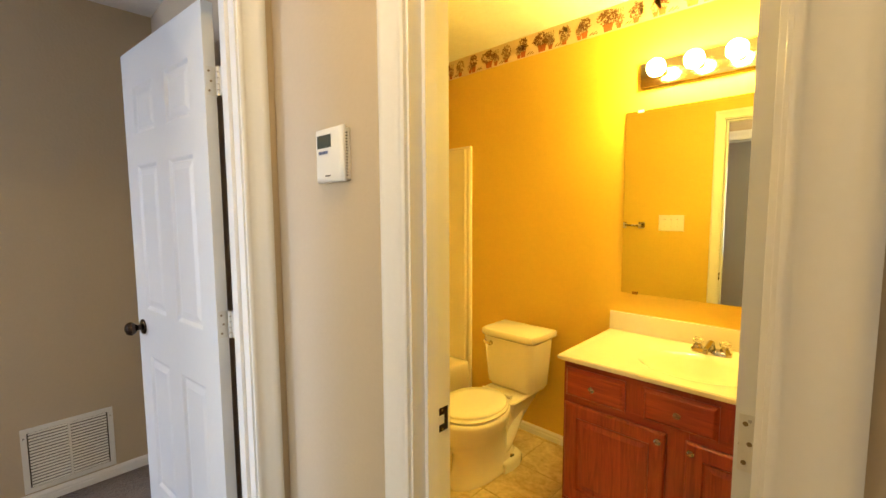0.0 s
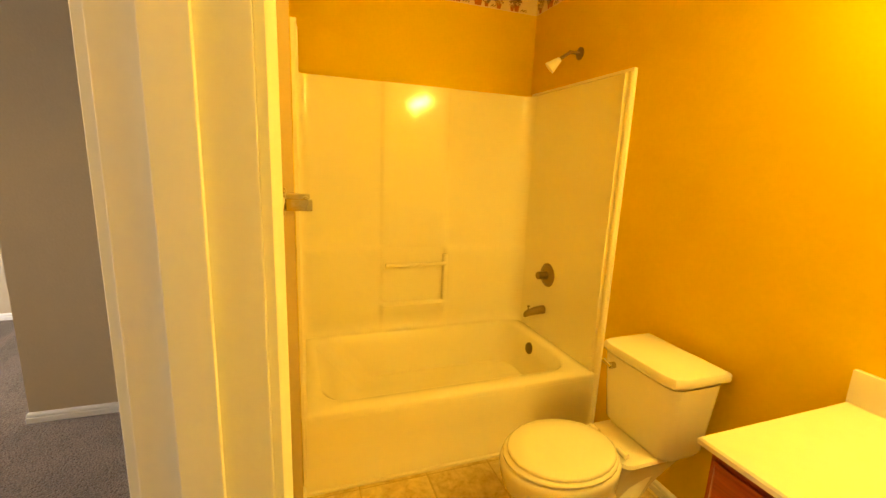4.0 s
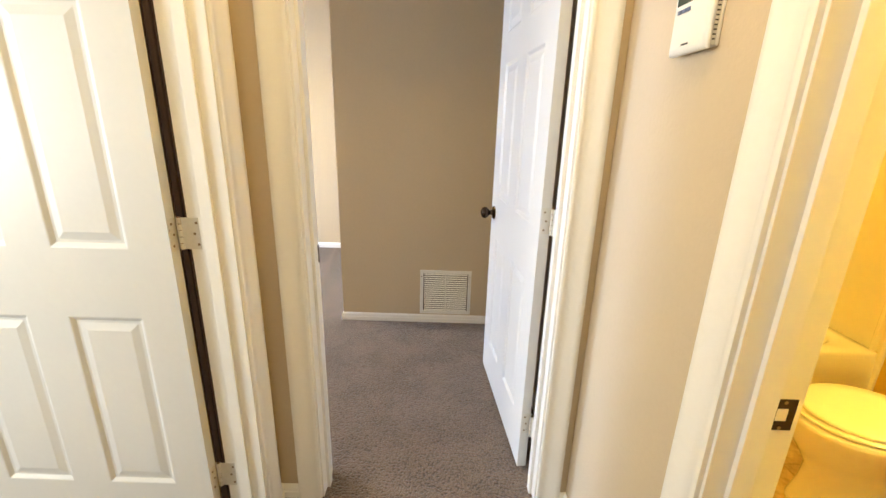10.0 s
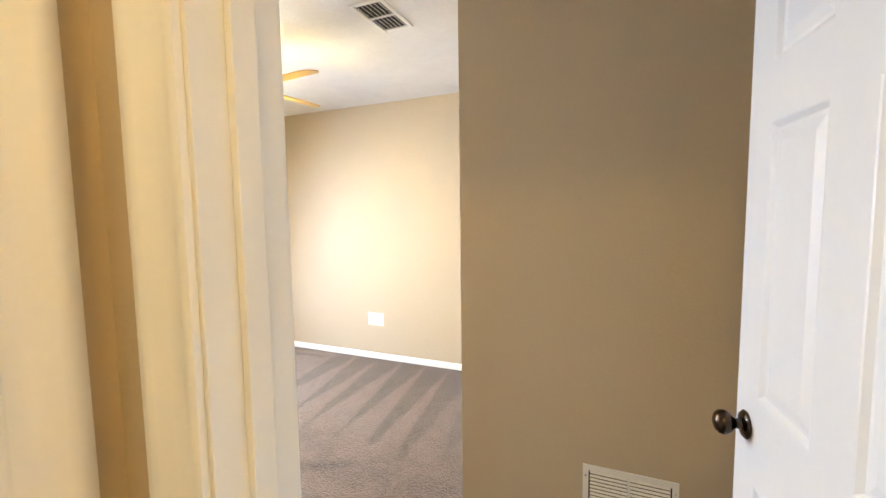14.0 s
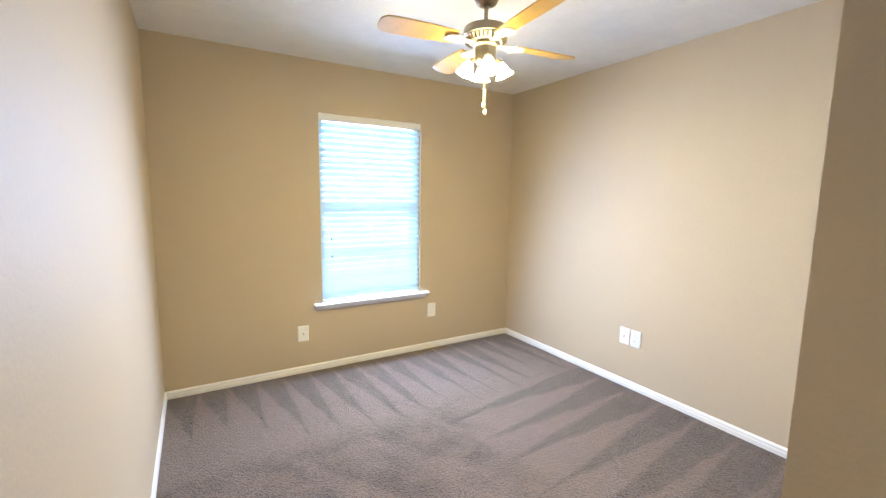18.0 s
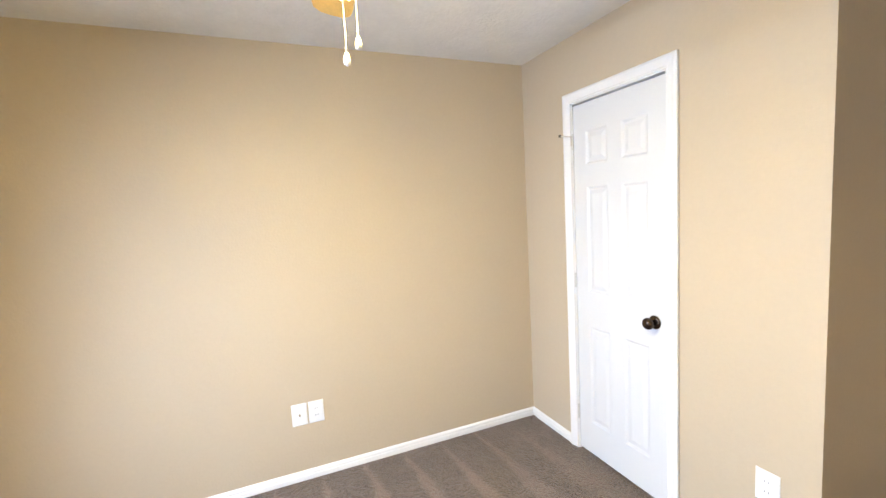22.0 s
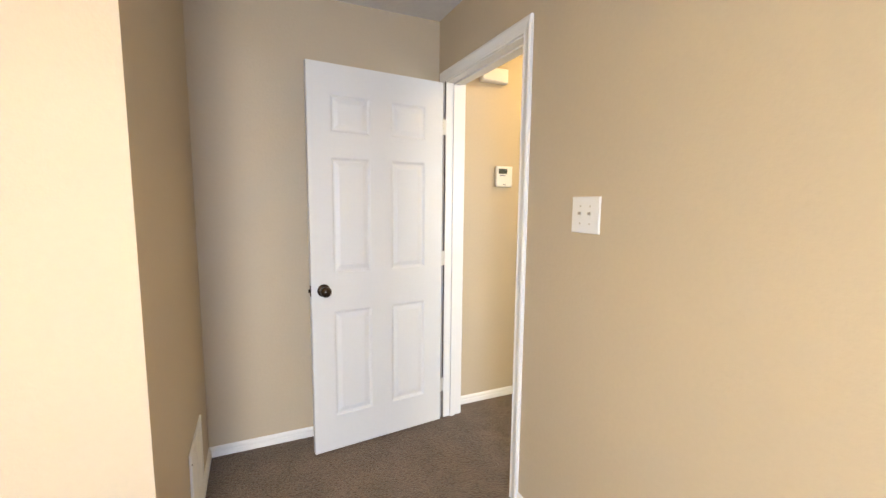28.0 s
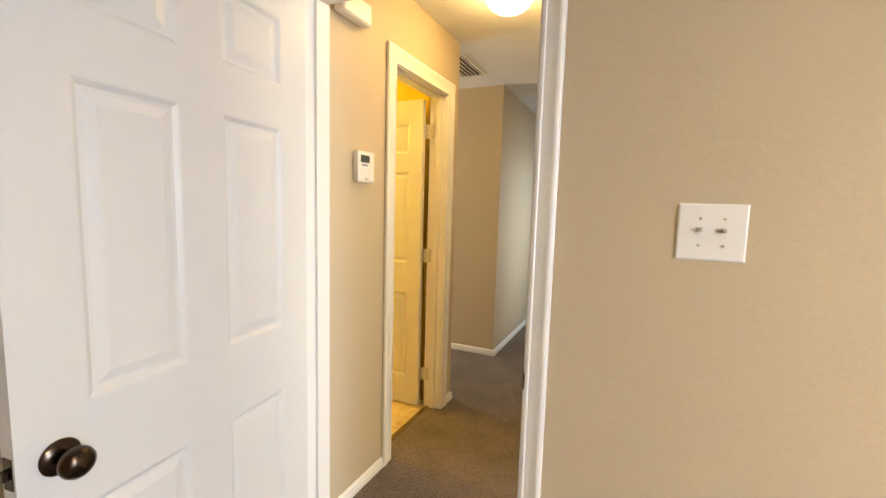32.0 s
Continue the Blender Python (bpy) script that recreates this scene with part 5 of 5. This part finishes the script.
def grille(name, m, w, h, cols, label, slat=0.010, group="", tall=1.15):
    """A flanged register in the local xz plane, proud along -y."""
    root = thing(name, m, label, "air vent", group)
    f = 0.022
    # flat dark sheet stands in for the shade inside the duct, nothing is hollow
    part("duct_shade", boxed(-w / 2 + f, -0.0015, -h / 2 + f, w / 2 - f, -0.0005, h / 2 - f), DUCT_SHADE, root)
    for a in ((-w / 2, -h / 2, w / 2, -h / 2 + f), (-w / 2, h / 2 - f, w / 2, h / 2), (-w / 2, -h / 2 + f, -w / 2 + f, h / 2 - f), (w / 2 - f, -h / 2 + f, w / 2, h / 2 - f)):
        part("frame", boxed(a[0], -0.009, a[1], a[2], -0.0005, a[3], bevel=0.002), GRILLE, root)
    iw = (w - 2 * f) / cols
    for c in range(1, cols):
        x = -w / 2 + f + iw * c
        part("mullion", boxed(x - 0.005, -0.0085, -h / 2 + f, x + 0.005, -0.002, h / 2 - f), GRILLE, root)
    count = int((h - 2 * f) / slat)
    mesh = None
    for c in range(cols):
        for k in range(count):
            cx = -w / 2 + f + iw * (c + 0.5)
            z = -h / 2 + f + (k + 0.5) * (h - 2 * f) / count
            if mesh is None:
                bm = bmesh.new()
                hw = iw / 2 - 0.0055
                k2 = slat / 0.010 * tall
                loft(bm, [[Vector((x, y, zz * k2)) for y, zz in ((-0.0078, -0.0020), (-0.0072, -0.0027), (-0.002, 0.0026), (-0.0026, 0.0033))] for x in (-hw, hw)])
                mesh = mesh_of("slat", bm, GRILLE)
            s = new("slat", mesh)
            s.parent = root
            s.location = (cx, 0, z)
    for sx in (-1, 1):
        part("screw", tube(bmesh.new(), (sx * (w / 2 - 0.011), -0.009, h * 0.36), (sx * (w / 2 - 0.011), -0.0105, h * 0.36), 0.004, seg=10), NICKEL, root)
    return root


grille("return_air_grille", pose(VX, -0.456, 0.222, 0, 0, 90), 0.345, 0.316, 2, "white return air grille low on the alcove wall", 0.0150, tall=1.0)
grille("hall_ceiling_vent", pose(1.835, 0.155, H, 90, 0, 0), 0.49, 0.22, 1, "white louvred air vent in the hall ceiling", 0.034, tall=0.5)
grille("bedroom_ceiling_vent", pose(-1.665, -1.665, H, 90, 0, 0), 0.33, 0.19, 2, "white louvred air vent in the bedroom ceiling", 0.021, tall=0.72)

CREAM = material("cream_plastic", (0.62, 0.55, 0.40), 0.45, var=0.03)
sm = thing("smoke_detector", pose(-0.83, -0.628, H), "cream round smoke detector on the ceiling", "smoke detector")
part("base", lathe(bmesh.new(), [(0, -0.0005), (0.070, -0.0005), (0.070, -0.010), (0, -0.010)], 32), CREAM, sm, smooth=40)
part("body", lathe(bmesh.new(), [(0, -0.0105), (0.062, -0.0105), (0.060, -0.026), (0.050, -0.034), (0, -0.037)], 32), CREAM, sm, smooth=40)
part("test_button", lathe(bmesh.new(), [(0.010, -0.036), (0.009, -0.040), (0, -0.0405)], 16, pose(0.02, 0, 0)), CREAM, sm, smooth=40)

# hinge pin stop on the closet door
hs = thing("hinge_pin_stop", pose(CD0, BN - 0.006, 1.885), "small metal hinge pin door stop", "door stop")
bm = tube(bmesh.new(), (0.0, -0.002, -0.006), (-0.048, -0.040, 0.004), 0.0035)
part("arm", bm, NICKEL, hs, smooth=40)
part("pad", tube(bmesh.new(), (-0.046, -0.039, 0.004), (-0.056, -0.047, 0.006), 0.007), DARKP, hs, smooth=40)
part("pin", tube(bmesh.new(), (0.0, -0.003, -0.062), (0.0, -0.003, -0.004), 0.006, seg=12), NICKEL, hs, smooth=40)
part("loop", boxed(-0.008, -0.010, -0.010, 0.008, 0.004, -0.004), NICKEL, hs)

# ---- window ----
win = thing("window_1", pose(0, 0, 0), "white vinyl single-hung window behind the blind", "window", "", "structure")
FY0, FY1 = BS - 0.105, BS - 0.060
ZM = 1.305
for a in ((WX0, WZ0, WX0 + 0.045, WZ1), (WX1 - 0.045, WZ0, WX1, WZ1), (WX0 + 0.045, WZ1 - 0.045, WX1 - 0.045, WZ1), (WX0 + 0.045, WZ0, WX1 - 0.045, WZ0 + 0.05), (WX0 + 0.045, ZM - 0.025, WX1 - 0.045, ZM + 0.03)):
    part("window_frame", boxed(a[0] + 0.0005, FY0, a[1] + 0.0005, a[2] - 0.0005, FY1, a[3] - 0.0005, bevel=0.003), WHITE, win)
for z0, z1, y in ((ZM + 0.03, WZ1 - 0.045, -0.09), (WZ0 + 0.05, ZM - 0.025, -0.075)):
    g = part("pane", boxed(WX0 + 0.045, BS + y - 0.002, z0, WX1 - 0.045, BS + y + 0.002, z1), GLASS, win)
    g.visible_shadow = False
    if z0 < 1:
        for k in (1, 2):
            x = WX0 + 0.045 + (WX1 - WX0 - 0.09) * k / 3
            part("muntin", boxed(x - 0.008, BS + y + 0.0025, z0, x + 0.008, BS + y + 0.008, z1), WHITE, win)
        z = (z0 + z1) / 2
        part("muntin", boxed(WX0 + 0.045, BS + y + 0.0085, z - 0.008, WX1 - 0.045, BS + y + 0.013, z + 0.008), WHITE, win)
sill = single("window_sill", bmesh.new(), WHITE, "white painted window stool with a rounded nose", "window sill", "structure")
bm = bmesh.new()
nose = [(BS - 0.058, 0.5555), (BS + 0.050, 0.5555), (BS + 0.057, 0.551), (BS + 0.058, 0.543), (BS + 0.054, 0.535), (BS + 0.048, 0.532), (BS + 0.0022, 0.532), (BS + 0.0022, 0.540), (BS - 0.058, 0.540)]
sweep(bm, [[Vector((x, y, z)) for y, z in nose] for x in (WX0 + 0.001, WX1 - 0.001)])
for x0, x1 in ((WX0 - 0.075, WX0 + 0.0005), (WX1 - 0.0005, WX1 + 0.065)):
    sweep(bm, [[Vector((x, max(y, BS + 0.002), z)) for y, z in nose] for x in (x0, x1)])
bm.to_mesh(sill.data)
bm.free()
single("window_apron", sweep(bmesh.new(), [[Vector((x, BS + 0.0015 + a, 0.531 - z)) for a, z in ((0, 0), (0.013, 0), (0.013, 0.012), (0.008, 0.030), (0, 0.034))] for x in (WX0 - 0.06, WX1 + 0.05)]), WHITE, "white moulding under the window stool", "window apron", "structure")

GREYK = material("grey_plastic", (0.25, 0.29, 0.33), 0.4)
blind = thing("window_blind", pose(0, 0, 0), "white slatted window blind, lowered and nearly shut", "blind")
BY = BS - 0.030
part("headrail", boxed(WX0 + 0.006, BY - 0.024, WZ1 - 0.05, WX1 - 0.006, BY + 0.022, WZ1 - 0.004, bevel=0.002), WHITE, blind)
part("valance", boxed(WX0 + 0.003, BY + 0.0225, WZ1 - 0.058, WX1 - 0.003, BY + 0.030, WZ1 - 0.002, bevel=0.002), WHITE, blind)
bm = bmesh.new()
sl = []
hw, tk = 0.0245, 0.0014
for k in range(9):
    a = -1 + 2 * k / 8
    sl.append((a * hw, 0.0035 * (1 - a * a)))
ringp = [(u, c + tk) for u, c in sl] + [(u, c - tk) for u, c in reversed(sl)]
ang = radians(55)
ringp = [(u * math.cos(ang) - c * math.sin(ang), u * math.sin(ang) + c * math.cos(ang)) for u, c in ringp]
sweep(bm, [[Vector((x, -y, z)) for y, z in ringp] for x in (WX0 + 0.008, WX1 - 0.008)])
slat_mesh = mesh_of("slat", bm, SLAT, 40)
nslat = 30
for k in range(nslat):
    s = new("slat", slat_mesh)
    s.parent = blind
    s.location = (rnd.uniform(-0.001, 0.001), BY, WZ0 + 0.045 + k * (WZ1 - 0.085 - WZ0 - 0.045) / (nslat - 1))
    s.rotation_euler = (radians(rnd.uniform(-2.5, 2.5)), 0, 0)
part("bottom_rail", boxed(WX0 + 0.008, BY - 0.024, WZ0 + 0.004, WX1 - 0.008, BY + 0.024, WZ0 + 0.020, bevel=0.003), WHITE, blind)
for x in (WX0 + 0.14, (WX0 + WX1) / 2, WX1 - 0.14):
    bm = tube(bmesh.new(), (x, BY + 0.0265, WZ0 + 0.02), (x, BY + 0.0265, WZ1 - 0.05), 0.0007, seg=6)
    part("ladder_cord", bm, WHITE, blind)
for z in (0.92, 1.06):
    part("cord_knob", lathe(bmesh.new(), [(0, 0.02), (0.005, 0.018), (0.008, 0), (0, 0)], 10, pose(WX1 - 0.085, BY + 0.036, z)), GREYK, blind, "small grey cord knob", smooth=40)

# ---- ceiling fan, at rest ----
FX, FY = -1.65, -2.605
fan = thing("ceiling_fan", pose(FX, FY, H), "pewter and white ceiling fan with honey oak blades", "ceiling fan")
PEWTER = material("pewter", (0.30, 0.26, 0.20), 0.3, 0.9, var=0.08)
part("canopy", lathe(bmesh.new(), [(0, -0.0005), (0.066, -0.0005), (0.068, -0.02), (0.050, -0.060), (0.030, -0.072), (0, -0.072)], 32), PEWTER, fan, smooth=40)
part("downrod", tube(bmesh.new(), (0, 0, -0.070), (0, 0, -0.155), 0.011), PEWTER, fan, smooth=40)
part("rod_collar", lathe(bmesh.new(), [(0, -0.1300), (0.018, -0.1340), (0.020, -0.1540), (0, -0.1560)], 20), DARKP, fan, smooth=40)
part("motor_housing", lathe(bmesh.new(), [(0, -0.1562), (0.07, -0.1580), (0.104, -0.1700), (0.110, -0.1800), (0.110, -0.2100), (0.102, -0.2160), (0, -0.2160)], 40), PEWTER, fan, smooth=40)
part("louvre_ring", lathe(bmesh.new(), [(0.100, -0.2162), (0.104, -0.2180), (0.082, -0.2420), (0.076, -0.2430), (0.076, -0.2162)], 40), GRILLE, fan, "white slotted ring", smooth=40)
rib = mesh_of("louvre", boxed(0.080, -0.0022, -0.2430, 0.105, 0.0022, -0.2180, bevel=0.001), PEWTER)
for k in range(30):
    r = new("louvre", rib)
    r.parent = fan
    r.rotation_euler = (0, 0, 2 * math.pi * k / 30)
part("switch_housing", lathe(bmesh.new(), [(0, -0.2435), (0.062, -0.2440), (0.064, -0.2560), (0.054, -0.2640), (0.052, -0.3270), (0.044, -0.3370), (0, -0.3390)], 32), PEWTER, fan, smooth=40)


def fan_blade(a):
    m = pose(0, 0, 0, 0, 0, a)
    arm = bmesh.new()
    loft(arm, [[Vector((x, y, z)) for x, y in pts] for pts, z in (([(0.05, -0.014), (0.12, -0.02), (0.17, -0.045), (0.215, -0.03), (0.225, 0), (0.215, 0.03), (0.17, 0.045), (0.12, 0.02), (0.05, 0.014)], -0.2495), ([(0.05, -0.014), (0.12, -0.02), (0.17, -0.045), (0.215, -0.03), (0.225, 0), (0.215, 0.03), (0.17, 0.045), (0.12, 0.02), (0.05, 0.014)], -0.2445))])
    part("blade_iron", arm, GRILLE, fan, "white ornate blade bracket", m=m)
    bl = bmesh.new()
    out = [(0.165, -0.050), (0.30, -0.062), (0.48, -0.066), (0.525, -0.060), (0.548, -0.035), (0.552, 0), (0.548, 0.035), (0.525, 0.060), (0.48, 0.066), (0.30, 0.062), (0.165, 0.050)]
    tilt = radians(11)
    loft(bl, [[Vector((x, y * math.cos(tilt), -0.239 + y * math.sin(tilt) + z)) for x, y in out] for z in (-0.003, 0.003)])
    part("blade", bl, BLADE, fan, m=m)


for a in (-6, 84, 174, 264):
    fan_blade(a)
for k in range(4):
    a = radians(45 + 90 * k + 20)
    base = Vector((0.040 * math.cos(a), 0.040 * math.sin(a), -0.3170))
    mid = Vector((0.066 * math.cos(a), 0.066 * math.sin(a), -0.3230))
    end = Vector((0.078 * math.cos(a), 0.078 * math.sin(a), -0.3390))
    bm = tube(bmesh.new(), base, mid, 0.009)
    tube(bm, mid, end, 0.016, 0.020)
    arm = part("lamp_arm", bm, PEWTER, fan, smooth=40)
    tilt = Matrix.Translation(end) @ Vector((0.42 * math.cos(a), 0.42 * math.sin(a), -1)).to_track_quat("Z", "Y").to_matrix().to_4x4()
    bm = bmesh.new()
    seg = 30
    rows = []
    for r, z, wv in ((0.017, 0.0, 0), (0.024, 0.011, 0), (0.031, 0.029, 0.0), (0.034, 0.046, 0.002), (0.044, 0.063, 0.005)):
        rows.append([tilt @ Vector(((r + wv * math.cos(6 * 2 * math.pi * q / seg)) * math.cos(2 * math.pi * q / seg), (r + wv * math.cos(6 * 2 * math.pi * q / seg)) * math.sin(2 * math.pi * q / seg), z)) for q in range(seg)])
    for r, z in ((0.041, 0.063), (0.031, 0.046), (0.027, 0.029), (0.013, 0.004)):
        rows.append([tilt @ Vector((r * math.cos(2 * math.pi * q / seg), r * math.sin(2 * math.pi * q / seg), z)) for q in range(seg)])
    loft(bm, rows, True, False)
    for k, f in enumerate(bm.faces):
        f.material_index = int(k >= 4 * seg)
    part("glass_shade", bm, [LAMP_FAN, LAMP_FAN_IN], arm, "lit frosted tulip glass shade", smooth=60)
bead = mesh_of("bead", lathe(bmesh.new(), [(0, -0.0022), (0.0022, 0), (0, 0.0022)], 8), CHAIN, 60)
for cx, cy, zb in ((0.014, 0.012, -0.530), (-0.015, -0.010, -0.556)):
    bm = bmesh.new()
    z = -0.339
    while z > zb:
        lathe(bm, [(0, z), (0.0026, z - 0.0028), (0, z - 0.0056)], 8, pose(cx, cy, 0))
        z -= 0.0062
    chn = part("pull_chain", bm, CHAIN, fan, "beaded pull chain", smooth=60)
    part("pull_knob", lathe(bmesh.new(), [(0, zb), (0.004, zb - 0.003), (0.008, zb - 0.016), (0.0075, zb - 0.026), (0, zb - 0.032)], 14, pose(cx, cy, 0)), PLASTIC, chn, "white pull knob", smooth=50)

# ---- floor tiles, last ----
PX, PY = 0.283, 0.301
tile_bm = bmesh.new()
box(tile_bm, -PX / 2 + 0.0035, -PY / 2 + 0.0035, -0.006, PX / 2 - 0.0035, PY / 2 - 0.0035, 0.0, bevel=0.0015)
tile_mesh = mesh_of("tile", tile_bm, TILE)
for i in range(-1, 8):
    for j in range(0, 6):
        cx, cy = -0.512 + PX * (i + 0.5), 0.072 + PY * (j + 0.5)
        if cx + PX / 2 < TX1 or cx - PX / 2 > BATH_E:
            continue
        x0, x1 = max(cx - PX / 2, TX1 - 0.02), min(cx + PX / 2, BATH_E)
        y0, y1 = max(cy - PY / 2, SEAM + 0.018), min(cy + PY / 2, BATH_N)
        if x1 - x0 < 0.03 or y1 - y0 < 0.03:
            continue
        if x1 - x0 > PX - 0.001 and y1 - y0 > PY - 0.001:
            t = new("tile", tile_mesh)
            t.parent = bath_floor
            t.location = (cx, cy, 0)
        else:
            part("tile", boxed(x0 + 0.0035, y0 + 0.0035, -0.006, x1 - 0.0035, y1 - 0.0035, 0.0, bevel=0.0015), TILE, bath_floor)
